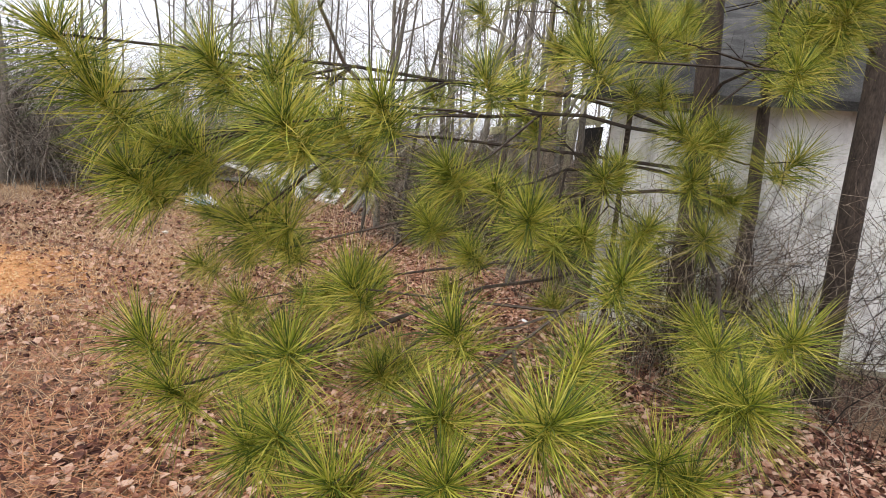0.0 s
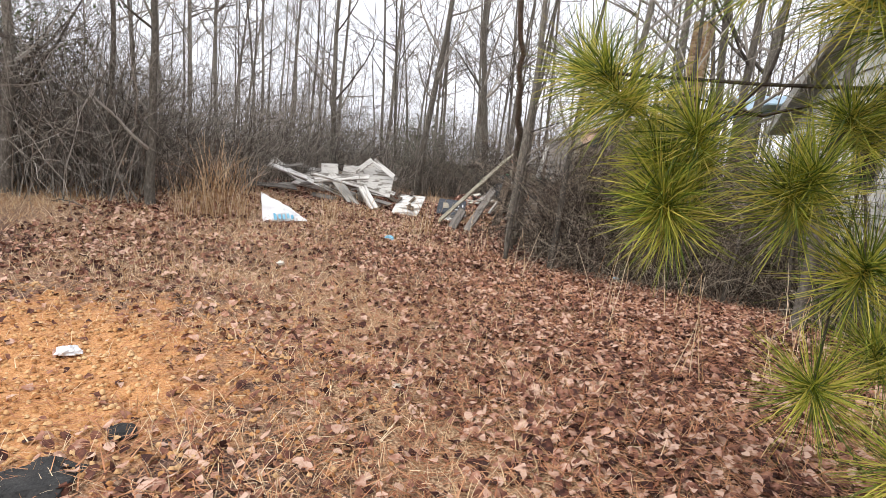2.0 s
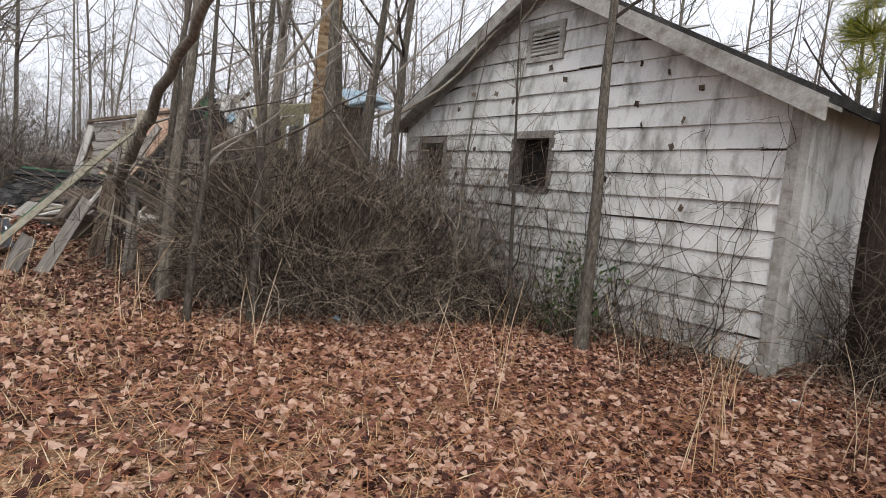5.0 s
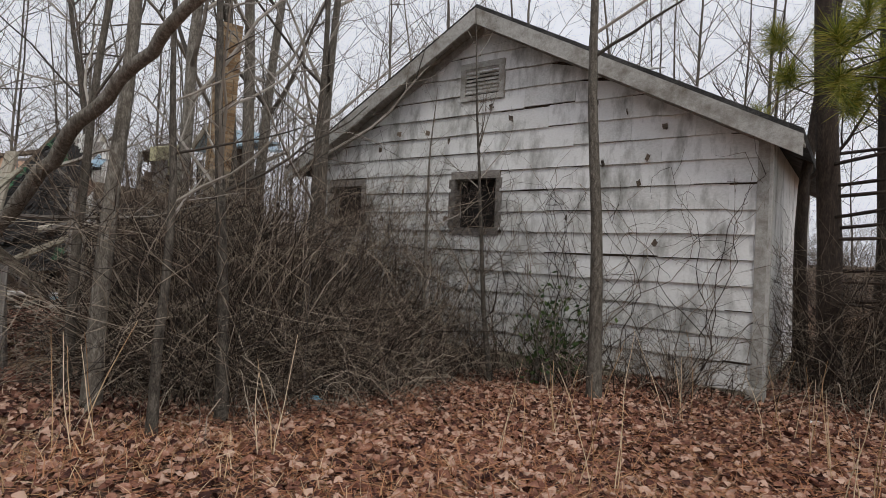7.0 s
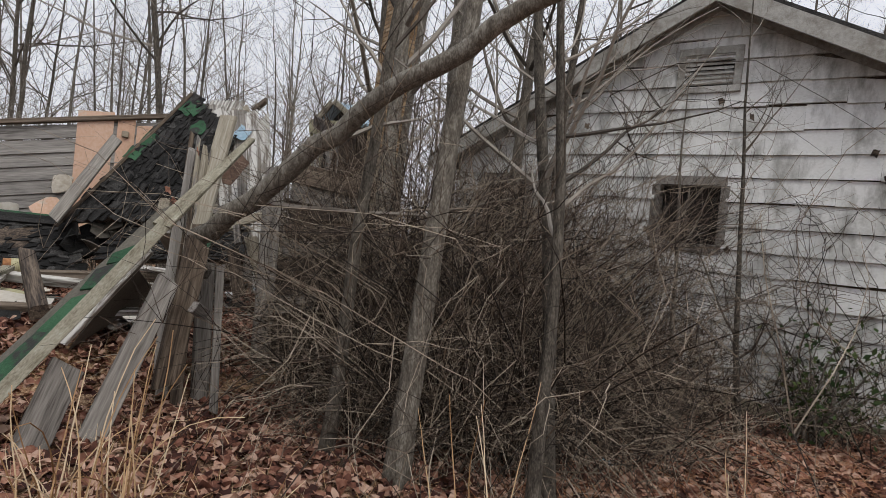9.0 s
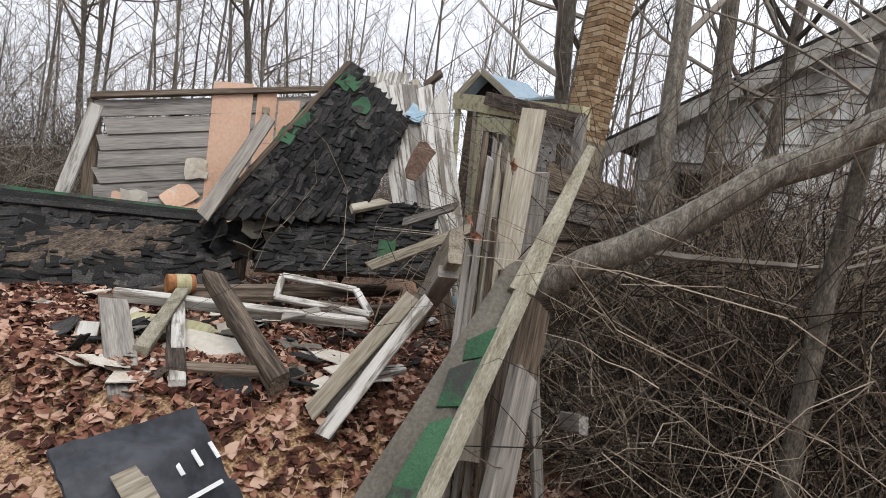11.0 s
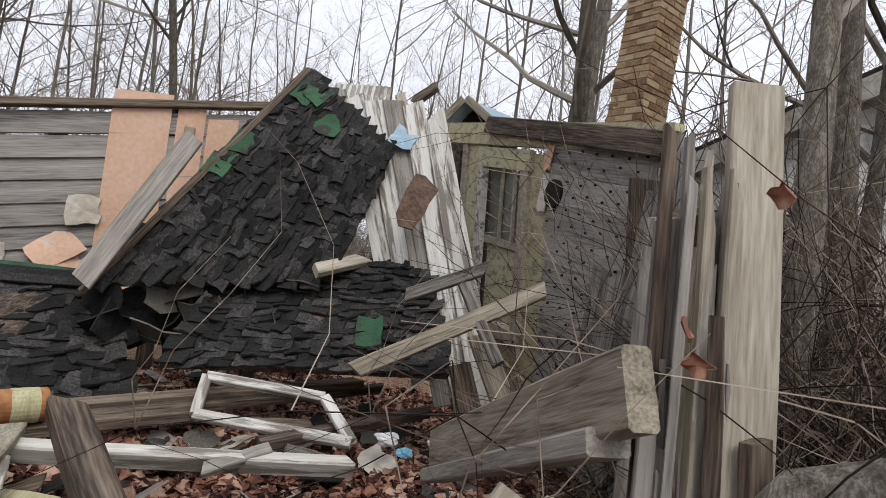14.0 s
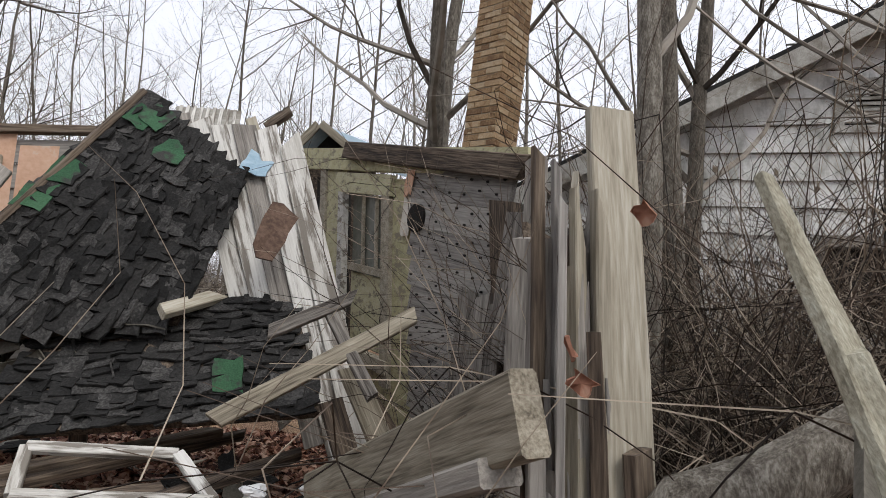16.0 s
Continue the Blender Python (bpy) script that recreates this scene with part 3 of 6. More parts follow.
# windows: weathered frames, interior shade painted as near-black sheets
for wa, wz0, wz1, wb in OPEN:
    w = side_slab("window", wa + 0.05, wb - 0.05, -0.135, -0.125, wz0 + 0.04, wz1 - 0.04, SHADE_NAIL_BLACK, house, "window with interior shade painted black and a rotted frame")
    for a, b, c, d in ((wa, wb, wz0 - 0.05, wz0 + 0.03), (wa, wb, wz1 - 0.05, wz1 + 0.04), (wa - 0.03, wa + 0.05, wz0 + 0.03, wz1 - 0.05), (wb - 0.05, wb + 0.03, wz0 + 0.03, wz1 - 0.05)):
        side_slab("window_frame", a, b, -0.12, 0.035, c, d, GREY_WOOD, w)

# ---- trees and brush ----
def park(e, m, group=""):
    return copy_thing(e, m)


kinds = []
for k, (h, rad) in enumerate(((11, 0.055), (13, 0.07), (9, 0.04), (12, 0.06), (14, 0.085), (8, 0.035), (10, 0.045))):
    kinds.append((bare_tree("bare_tree", h, rad, 20 + k, "slender leafless grey tree in the winter woods", (0.0, 0.0), 6, 3, None, 22, "woods behind the ruin"), h))
tree_rng = np.random.default_rng(11)
spots = []
while len(spots) < 200:
    x, y = tree_rng.uniform(-16, 34), tree_rng.uniform(12, 42)
    if x > 0 and y < 18 + 0.0 * x and x < 8:
        continue
    if x < 3.5 and y < 18.5 - 0.2 * x:
        continue
    if 1 < x < 9.5 and y < 13.5:
        continue
    if any((x - a) ** 2 + (y - b) ** 2 < 0.8 for a, b in spots):
        continue
    spots.append((x, y))
while len(spots) < 245:
    x, y = tree_rng.uniform(9, 30), tree_rng.uniform(-2, 13)
    spots.append((x, y))
for i, (x, y) in enumerate(spots):
    k, h = kinds[i % len(kinds)]
    m = Matrix.Translation((x, y, float(ground_z(x, y)))) @ Matrix.Rotation(tree_rng.uniform(0, 6.28), 4, "Z") @ Matrix.Rotation(tree_rng.normal(0, 0.05), 4, "X")
    if i < len(kinds):
        k.matrix_basis = m
    else:
        copy_thing(k, m)

# brush along the left edge of the clearing and behind
brush_kinds = []
for k in range(5):
    e = thing("brush", "dense tangle of bare grey-brown shrub stems", "shrub", group="brush round the clearing")
    put("stem_tangle", thicket_mesh(50 + k, 85, 2.4 + 0.3 * k, 1.6, TWIG, 0.13, 9, 0.0065), Matrix.Identity(4), e)
    brush_kinds.append(e)
brush_spots = []
br = np.random.default_rng(5)
for x in np.arange(-14, -6.0, 0.8):
    for row in range(3):
        brush_spots.append((x + br.uniform(-0.3, 0.3), 9.2 + max(0, (x + 6.4)) * 0.65 - max(0, -x - 7) * 0.15 + row * 1.0 + br.uniform(-0.2, 0.3), 1.0))
for x in np.arange(-12, 4, 1.1):
    brush_spots.append((x, 19.0 + br.uniform(-1, 1.5), 0.9))
    brush_spots.append((x * 1.6 + 2, 23.0 + br.uniform(-1, 1.5), 0.9))
brush_spots += [(-6.0, 11.5, 1), (-5.8, 12.6, 1), (-5.4, 13.6, 1), (-4.6, 14.6, 1), (-3.6, 15.4, 1), (-5.2, 15.0, 1)]
for y in np.arange(-6, 26, 1.1):
    brush_spots.append((15 + br.uniform(-1, 2.5), y, 0.9))
for x in np.arange(9, 24, 1.2):
    brush_spots.append((x, 20 + br.uniform(-2, 2), 0.9))
for x in np.arange(4, 9, 1.1):
    brush_spots.append((x, 16.5 + br.uniform(-1, 1.5), 0.9))
for x in np.arange(-2.6, 4.2, 0.6):
    brush_spots.append((x + br.uniform(-0.3, 0.3), 17.6 + 0.12 * x + br.uniform(-0.5, 0.9), 1.0))
for i, (x, y, s) in enumerate(brush_spots):
    k = brush_kinds[i % 5]
    m = Matrix.Translation((x, y, float(ground_z(x, y)))) @ Matrix.Rotation(br.uniform(0, 6.28), 4, "Z")
    if i < 5:
        k.matrix_basis = m
    else:
        copy_thing(k, m)

# ---- the collapsed house ----
ruin_rng = np.random.default_rng(31)


def patch_point(c, u, v):
    """A place on the four-cornered patch c: (u, v) from c[0]; u to c[1], v to c[3]."""
    a, b, d, e = (Vector(p) for p in c)
    return a * (1 - u) * (1 - v) + b * u * (1 - v) + d * u * v + e * (1 - u) * v


SHINGLE_MESHES = {}


def ragged_sheet(material, w, h, thick, seed):
    """A torn flat piece about w by h, bent a little, lying in x and y."""
    key = (material.name, w, h, seed)
    if key in SHINGLE_MESHES:
        return SHINGLE_MESHES[key]
    r = np.random.default_rng(seed)
    rim = []
    for (x0, y0), (x1, y1) in (((-1, -1), (1, -1)), ((1, -1), (1, 1)), ((1, 1), (-1, 1)), ((-1, 1), (-1, -1))):
        for k in range(3):
            u = k / 3
            rim.append(((x0 + (x1 - x0) * u + r.normal(0, 0.08)) * w / 2, (y0 + (y1 - y0) * u + r.normal(0, 0.16)) * h / 2))
    curl = r.uniform(-0.25, 0.35)
    top = [(x, y, thick + curl * (x / w) ** 2 * w * 0.6 + r.normal(0, thick * 0.4)) for x, y in rim]
    low = [(x, y, z - thick) for x, y, z in top]
    k = len(rim)
    verts = top + low + [(0, 0, thick)]
    faces = [(i, (i + 1) % k, 2 * k) for i in range(k)] + [((i + 1) % k, i, k + i, k + (i + 1) % k) for i in range(k)]
    SHINGLE_MESHES[key] = mesh_of("torn_sheet", verts, faces, material)
    return SHINGLE_MESHES[key]


def shingled(parent, c, rows, cols, face, material=None, lift=0.25, w=None, h=None, miss=0.06, name="shingle"):
    """Courses of torn shingles over the patch c."""
    material = material or SHINGLE
    wide = (Vector(c[1]) - Vector(c[0])).length / cols
    tall = (Vector(c[3]) - Vector(c[0])).length / rows
    meshes = [ragged_sheet(material, round(wide * 1.2, 3), round(tall * 1.9, 3), 0.011, s) for s in range(8)]
    for i in range(rows):
        for j in range(cols):
            if ruin_rng.random() < miss:
                continue
            u, v = (j + 0.5 + 0.5 * (i % 2) + ruin_rng.normal(0, 0.12)) / (cols + 0.5), (i + 0.5 + ruin_rng.normal(0, 0.12)) / rows
            p = patch_point(c, u, v)
            q = patch_point(c, min(u + 0.05, 1.05), v)
            m = axes(p, q, face) @ pose(0, 0, 0.006 + 0.008 * ruin_rng.random(), ruin_rng.normal(-9, 5) * lift * 4, ruin_rng.normal(0, 3.5) * lift * 4, ruin_rng.normal(0, 7))
            put(name, meshes[ruin_rng.integers(8)], m, parent)


def slab(name, c, thick, face, material, parent=None, label=""):
    """A thick board-like slab over the patch c."""
    f = Vector(face).normalized() * thick
    base = Vector(c[0])
    top = [Vector(p) - base for p in c]
    low = [p - f for p in top]
    k = len(c)
    me = mesh_of(name, top + low, [tuple(range(k)), tuple(range(2 * k - 1, k - 1, -1))] + [((i + 1) % k, i, k + i, k + (i + 1) % k) for i in range(k)], material)
    bm = bmesh.new()
    bm.from_mesh(me)
    bmesh.ops.recalc_face_normals(bm, faces=bm.faces[:])
    bm.to_mesh(me)
    bm.free()
    return put(name, me, Matrix.Translation(base), parent, label)


def scrap(name, place, w, h, material, label, category, turn=0.0, tilt=(0, 0), seed=0, group=""):
    ob = put(name, ragged_sheet(material, w, h, 0.006, seed), Matrix.Translation(place) @ pose(0, 0, 0, tilt[0], tilt[1], turn))
    return tagged(ob, label, category, group)


def fallen_wall():
    """The standing back wall: grey planks, part of them under pink wallboard."""
    e = thing("interior_wall", "standing wall of grey planks with peeling pink wallboard", "wall", (0.6, 14.4, 0.5))
    a, b = Vector((0.12, 15.10, 0)), Vector((1.12, 13.74, 0))
    face = (-0.80, -0.59, 0.12)
    for k in range(10):
        z = 0.66 + k * 0.128
        u0 = 0.02 * ruin_rng.normal() + 0.03 * (k / 10)
        p0, p1 = a.lerp(b, u0), a.lerp(b, 1.12)
        slope = 0.30
        board("plank", (p0.x, p0.y, z), (p1.x, p1.y, z + slope + 0.06), 0.126, 0.022, face, PALE_WOOD, e, ragged=0.02)
    n = Vector(face).normalized()
    # studs behind and the cap
    for u in (0.0, 0.35, 0.7, 1.05):
        p = a.lerp(b, u) - n * 0.06
        board("stud", (p.x, p.y, 0.45), (p.x, p.y, 1.9 + 0.35 * u), 0.09, 0.05, face, DARK_WOOD, e)
    t0, t1 = a.lerp(b, -0.02), a.lerp(b, 1.15)
    board("top_plate", (t0.x, t0.y, 1.90), (t1.x, t1.y, 2.30), 0.045, 0.06, face, DARK_WOOD, e, ragged=0.06)
    # white corner trim
    q0, q1 = a.lerp(b, -0.10), a.lerp(b, 0.02)
    board("corner_trim", (q0.x, q0.y, 1.1), (q1.x, q1.y, 1.86), 0.10, 0.03, face, WHITE_WOOD, e, label="white painted corner board")
    # pink wallboard in torn sheets
    off = n * 0.03
    for u0, u1, z0, z1, sd in ((0.50, 0.68, 1.22, 2.17, 2), (0.70, 0.79, 1.35, 2.15, 4), (0.80, 0.90, 1.68, 2.10, 5)):
        p0, p1 = a.lerp(b, u0) + off, a.lerp(b, u1) + off
        slab("wallboard", [(p0.x, p0.y, z0), (p1.x, p1.y, z0 + 0.04), (p1.x, p1.y, z1 + 0.03), ((p0.x * 0.5 + p1.x * 0.5), (p0.y + p1.y) / 2, z1 + 0.015), (p0.x, p0.y, z1)], 0.012, face, PINK, e, "peeling pink wallboard")
    for k in range(7):
        u = ruin_rng.uniform(0.08, 0.62)
        p = a.lerp(b, u) + off * 1.2
        z = 1.02 + 0.22 * ruin_rng.random()
        put("torn_paper", ragged_sheet(PINK if k < 6 else PLASTER, 0.24, 0.18, 0.006, 20 + k), axes((p.x, p.y, z), (p.x + 0.5, p.y - 0.68, z + 0.1), face) @ pose(0, 0, 0, ruin_rng.normal(0, 10), ruin_rng.normal(0, 12), ruin_rng.uniform(0, 90)), e)
    p = a.lerp(b, 0.46) + off
    put("torn_paper", ragged_sheet(PLASTER, 0.16, 0.17, 0.008, 33), axes((p.x, p.y, 1.46), (p.x + 0.5, p.y - 0.68, 1.52), face), e)
    p = a.lerp(b, 0.745) + off
    box("outlet_box", (-0.03, -0.03, 0), (0.03, 0.03, 0.03), MORTAR, axes((p.x, p.y, 2.0), (p.x + 0.5, p.y - 0.68, 2.0), face), e, "grey outlet box", 0.006)
    return e


back_wall_thing = fallen_wall()

# fallen gable roof, black shingles with green patches
roof = thing("fallen_roof", "collapsed gable roof with layered curling black shingles", "roof", (0.7, 13.3, 0.6))
RF = (-0.75, -0.35, 0.55)
GC = [(0.30, 14.05, 1.12), (0.62, 12.95, 1.28), (0.98, 12.88, 2.02), (1.12, 13.50, 2.50)]
slab("deck", GC, 0.05, RF, DARK_WOOD, roof)
shingled(roof, [GC[0], GC[3], GC[2], GC[1]], 20, 14, RF, lift=0.45)
for u, v, tw in ((0.16, 0.90, 10), (0.50, 0.86, 10), (0.05, 0.50, 0), (0.06, 0.60, 0), (0.24, 0.94, 8)):
    p = patch_point(GC, u, v)
    q = patch_point(GC, u + 0.05, v)
    put("green_shingle", ragged_sheet(GREEN_SHINGLE, 0.14, 0.15, 0.006, int(u * 100)), axes(p, q, RF) @ pose(0, 0, 0.03, 5, 0, tw), roof, "green shingle showing through the black ones")
board("ridge_board", patch_point(GC, 0.0, 1.0), patch_point(GC, 0.0, -0.05), 0.09, 0.03, (-0.6, 0.5, 0.6), DARK_WOOD, roof)
board("rafter", (0.58, 13.80, 1.95), (0.14, 13.98, 1.10), 0.10, 0.04, (-0.8, -0.5, 0.2), GREY_WOOD, roof, ragged=0.04)
board("rafter", (0.83, 13.26, 1.65), (0.58, 13.56, 1.23), 0.075, 0.04, (-0.7, -0.6, 0.4), GREY_WOOD, roof, ragged=0.06)
board("rafter", (0.85, 12.85, 1.40), (0.45, 13.0, 1.30), 0.07, 0.04, (-0.7, -0.3, 0.6), TAN_WOOD, roof, ragged=0.06)
# dark torn felt hanging in the hollow under the roof
for k in range(26):
    u, v = ruin_rng.uniform(0.0, 1.0), ruin_rng.uniform(-0.35, 0.35)
    p = patch_point(GC, u, max(v, 0)) + Vector((0.03, 0.02, -0.12 - abs(v) * 0.6))
    put("torn_felt", ragged_sheet(SHINGLE if k % 4 else FELT, 0.26, 0.2, 0.008, 40 + k % 7), Matrix.Translation(p + Vector(RF) * ruin_rng.uniform(-0.12, 0.06)) @ pose(0, 0, 0, ruin_rng.uniform(20, 110), ruin_rng.uniform(-40, 40), ruin_rng.uniform(0, 360)), roof)

# lower roof slope lying on the heap
low_roof = thing("fallen_roof", "flattened roof slope of torn black shingles on the rubble", "roof", (0.9, 13.4, 0.6))
LF = (-0.62, -0.35, 0.70)
LC = [(0.45, 13.74, 0.77), (0.76, 12.33, 0.92), (1.18, 12.61, 1.42), (1.03, 13.74, 1.33)]
slab("deck", LC, 0.05, LF, DARK_WOOD, low_roof)
shingled(low_roof, LC, 17, 11, LF, lift=0.4)
p = patch_point(LC, 0.72, 0.28)
put("green_shingle", ragged_sheet(GREEN_SHINGLE, 0.13, 0.17, 0.008, 71), axes(p, patch_point(LC, 0.8, 0.28), LF) @ pose(0, 0, 0.04, 12, 0, 4), low_roof, "green shingle")
# long roof slope to the far left
far_roof = thing("fallen_roof", "sagging roof slope of layered black shingles on the heap", "roof", (-0.2, 14.5, 0.6))
FC = [(-1.15, 14.85, 0.62), (0.22, 13.62, 0.62), (0.45, 14.15, 1.10), (-0.55, 15.45, 1.12)]
slab("deck", FC, 0.06, LF, DARK_WOOD, far_roof)
shingled(far_roof, FC, 15, 14, LF, lift=0.4)
for k in range(4):
    a, b = patch_point(FC, -0.05, 0.96 - k * 0.05), patch_point(FC, 1.0, 0.96 - k * 0.03)
    board("batten", a + Vector((0, 0, 0.05)), b + Vector((0, 0, 0.05)), 0.05, 0.02, (-0.5, -0.5, 0.7), GREEN_SHINGLE if k == 0 else SHINGLE, far_roof, "green edge strip" if k == 0 else "", ragged=0.05)
def push(e, k):
    """Sets a part of the ruin back from the open corner, in proportion."""
    c = Vector((-2.35, 11.33, 1.41))
    e.matrix_basis = Matrix.Translation(c) @ Matrix.Scale(k, 4) @ Matrix.Translation(-c) @ e.matrix_basis


push(back_wall_thing, 1.16)
push(roof, 1.10)
push(far_roof, 1.12)
# joists across the rubble
for k, (a, b, w) in enumerate((((-0.35, 13.95, 0.62), (1.2, 12.95, 0.66), 0.07), ((-0.2, 13.75, 0.60), (1.35, 12.85, 0.62), 0.05), ((-0.75, 13.95, 0.60), (0.35, 13.35, 0.60), 0.06), ((0.1, 12.95, 0.60), (1.1, 12.45, 0.62), 0.06))):
    board("joist", a, b, w, 0.05, (0.2, -0.3, 1), DARK_WOOD, None, "dark rotten joist half sunk in dead leaves", "joist", "joists in the rubble", ragged=0.05)

# leaning panel of white-painted boards
panel = thing("leaning_wall_panel", "leaning panel of weathered white vertical boards", "wall panel", (0.6, 12.2, 0.6))
PF = (-0.75, -0.05, 0.65)
for k in range(6):
    t = k / 5
    top = Vector((1.20, 13.36, 2.40)).lerp(Vector((1.24, 12.74, 2.36)), t)
    foot = Vector((0.78, 12.66, 0.95)).lerp(Vector((0.62, 12.02, 0.62)), t)
    if k < 2:
        foot = top.lerp(foot, 0.55 + 0.2 * k)
    board("board", top, foot, 0.128, 0.022, PF, WHITE_WOOD if k % 3 else GREY_WOOD, panel, ragged=0.05)
scr = put("louvred_shutter", board_mesh(0.36, 0.24, 0.012, TRIM_GREY, 0.0, 0, 1, 5), axes((1.25, 13.40, 2.36), (1.34, 13.04, 2.38), (-0.8, -0.1, 0.6)) @ pose(0, 0, 0.03), panel, "broken louvred shutter")
for k in range(9):
    put("slat", board_mesh(0.22, 0.018, 0.012, WHITE_WOOD, 0, 0, 1, k), axes((1.25, 13.40, 2.36), (1.34, 13.04, 2.38), (-0.8, -0.1, 0.6)) @ pose(0.03 + k * 0.037, -0.11, 0.045, 0, 0, 90), scr)
board("trim", (1.27, 12.98, 2.44), (0.92, 12.05, 0.66), 0.06, 0.03, (-0.7, -0.1, 0.7), TAN_WOOD, panel, "long yellowish trim strip", ragged=0.03)
board("trim", (1.26, 12.86, 2.36), (1.30, 12.72, 2.50), 0.06, 0.04, (-0.7, -0.1, 0.7), DARK_WOOD, panel, ragged=0.02)
put("blue_patch", ragged_sheet(BLUE_BOARD, 0.14, 0.16, 0.006, 81), axes((1.12, 12.85, 2.10), (1.14, 12.68, 2.05), PF) @ pose(0, 0, 0.03), panel, "pale blue patch")
put("brick_siding_scrap", ragged_sheet(BROWN_PRINT, 0.13, 0.30, 0.01, 82), axes((0.78, 12.62, 1.72), (0.80, 12.5, 1.62), PF) @ pose(0, 0, 0.05, 0, 0, 20), panel, "torn red brick-pattern siding")

push(panel, 1.08)
# crossed loose boards before the panel
for name, a, b, w, matl in (
    ("plank", (0.11, 12.6, 0.97), (0.6, 11.89, 1.41), 0.07, TAN_WOOD), ("plank", (0.54, 12.3, 1.41), (0.29, 12.03, 1.07), 0.05, GREY_WOOD),
    ("plank", (0.36, 12.5, 1.28), (0.59, 12.15, 1.47), 0.055, GREY_WOOD), ("plank", (0.50, 12.25, 1.05), (0.42, 12.05, 0.60), 0.10, DARK_WOOD),
    ("plank", (0.66, 12.20, 1.15), (0.60, 11.90, 0.60), 0.11, TAN_WOOD), ("plank", (0.74, 12.15, 1.05), (0.72, 11.80, 0.55), 0.09, DARK_WOOD)):
    board(name, a, b, w, 0.03, (-0.8, -0.25, 0.5), matl, None, "loose weathered board leaning in the rubble", "plank", "loose boards", ragged=0.04)


# the yellow facade with its window, standing askew
def facade():
    e = thing("wall_remnant", "leaning yellow wall remnant with a sash window and nail-dotted planks", "wall", (1.5, 12.0, 0.4))
    o, x = Vector((3.05, 13.12, 0)), Vector((-0.801, -0.598, 0))
    n = Vector((-0.598, 0.801, 0))
    lean = Vector((0.0, 0.0, 1.0)) + x * -0.10 + n * 0.02

    def at(u, z, d=0.0):
        return o + x * u + lean * (z * (2.66 - 0.165 * u) / 2.35) + n * d

    def piece(name, u0, u1, z0, z1, d, thick, matl, parent=e, label=""):
        return slab(name, [at(u0, z0, d), at(u1, z0, d), at(u1, z1, d), at(u0, z1, d)], thick, n, matl, parent, label)

    piece("header", -0.1, 3.1, 2.26, 2.42, 0.03, 0.06, YELLOW_WOOD)
    board("rotten_header", at(1.2, 2.40, 0.04), at(3.15, 2.30, 0.04), 0.12, 0.05, n, DARK_WOOD, e, ragged=0.08)
    # a black sheet paints the shade beyond the door opening
    piece("doorway", 0.12, 0.78, 0.5, 2.22, -0.2, 0.02, SHADE_NAIL_BLACK, e, "black sheet painting the shade in the doorway")
    piece("casing", 0.0, 0.12, 0.5, 2.26, 0.02, 0.04, YELLOW_WOOD)
    piece("casing", 0.70, 0.80, 0.5, 2.26, 0.02, 0.04, TAN_WOOD)
    piece("yellow_panel", 0.80, 1.06, 0.5, 2.26, 0.0, 0.04, YELLOW_WOOD)
    win = piece("sash_window", 1.14, 1.72, 1.06, 2.10, -0.06, 0.012, GLASSY, e, "dusty sash window with muntins")
    piece("casing", 1.06, 1.14, 0.9, 2.18, 0.03, 0.05, WHITE_WOOD, win)
    piece("casing", 1.72, 1.82, 0.9, 2.20, 0.03, 0.05, TAN_WOOD, win)
    piece("head", 1.02, 1.84, 2.10, 2.24, 0.035, 0.05, YELLOW_WOOD, win)
    piece("meeting_rail", 1.14, 1.72, 1.56, 1.61, -0.02, 0.03, TAN_WOOD, win)
    piece("sill", 1.06, 1.82, 0.98, 1.06, 0.05, 0.07, TAN_WOOD, win)
    for k in (1, 2):
        piece("muntin", 1.14 + 0.193 * k - 0.012, 1.14 + 0.193 * k + 0.012, 1.61, 2.10, -0.035, 0.02, TAN_WOOD, win)
    piece("lower_pane", 1.16, 1.70, 1.07, 1.55, -0.045, 0.008, YELLOW_WOOD, win, "yellowed blind behind the lower pane")
    piece("yellow_panel", 1.82, 2.06, 0.5, 2.22, 0.0, 0.04, YELLOW_WOOD)
    piece("sill_wall", 1.02, 1.84, 0.4, 0.98, 0.0, 0.04, YELLOW_WOOD)
    for k in range(10):
        z = 0.5 + k * 0.178
        p = board("nailed_plank", at(2.06, z + 0.09), at(2.98, z + 0.07), 0.172, 0.03, n, PALE_WOOD, e, ragged=0.01)
        for q in range(14):
            box("nail", (-0.005, -0.005, 0), (0.005, 0.005, 0.012), SHADE_NAIL_BLACK, axes(at(2.1 + 0.065 * q, z + 0.05 + 0.08 * (q % 2) + 0.01 * ruin_rng.normal(), 0.032), at(2.5, z, 0.032), n), p)
    bm = bmesh.new()
    bmesh.ops.create_cone(bm, cap_ends=True, segments=18, radius1=0.085, radius2=0.085, depth=0.10)
    me = bpy.data.meshes.new("flue")
    bm.to_mesh(me)
    bm.free()
    me.materials.append(SHADE_NAIL_BLACK)
    # solid black cylinder: the shade within the flue hole is its colour
    put("flue_hole", me, axes(at(2.16, 1.98, 0.0), at(2.3, 1.98, 0.0), n), e, "round flue hole with its inner shade painted black")
    put("torn_paper", ragged_sheet(PLASTER, 0.10, 0.30, 0.006, 91), axes(at(2.03, 2.02, 0.02), at(2.2, 2.02, 0.02), n), e)
    put("torn_paper", ragged_sheet(PINK, 0.08, 0.16, 0.006, 92), axes(at(2.09, 2.2, 0.04), at(2.2, 2.2, 0.04), n), e)
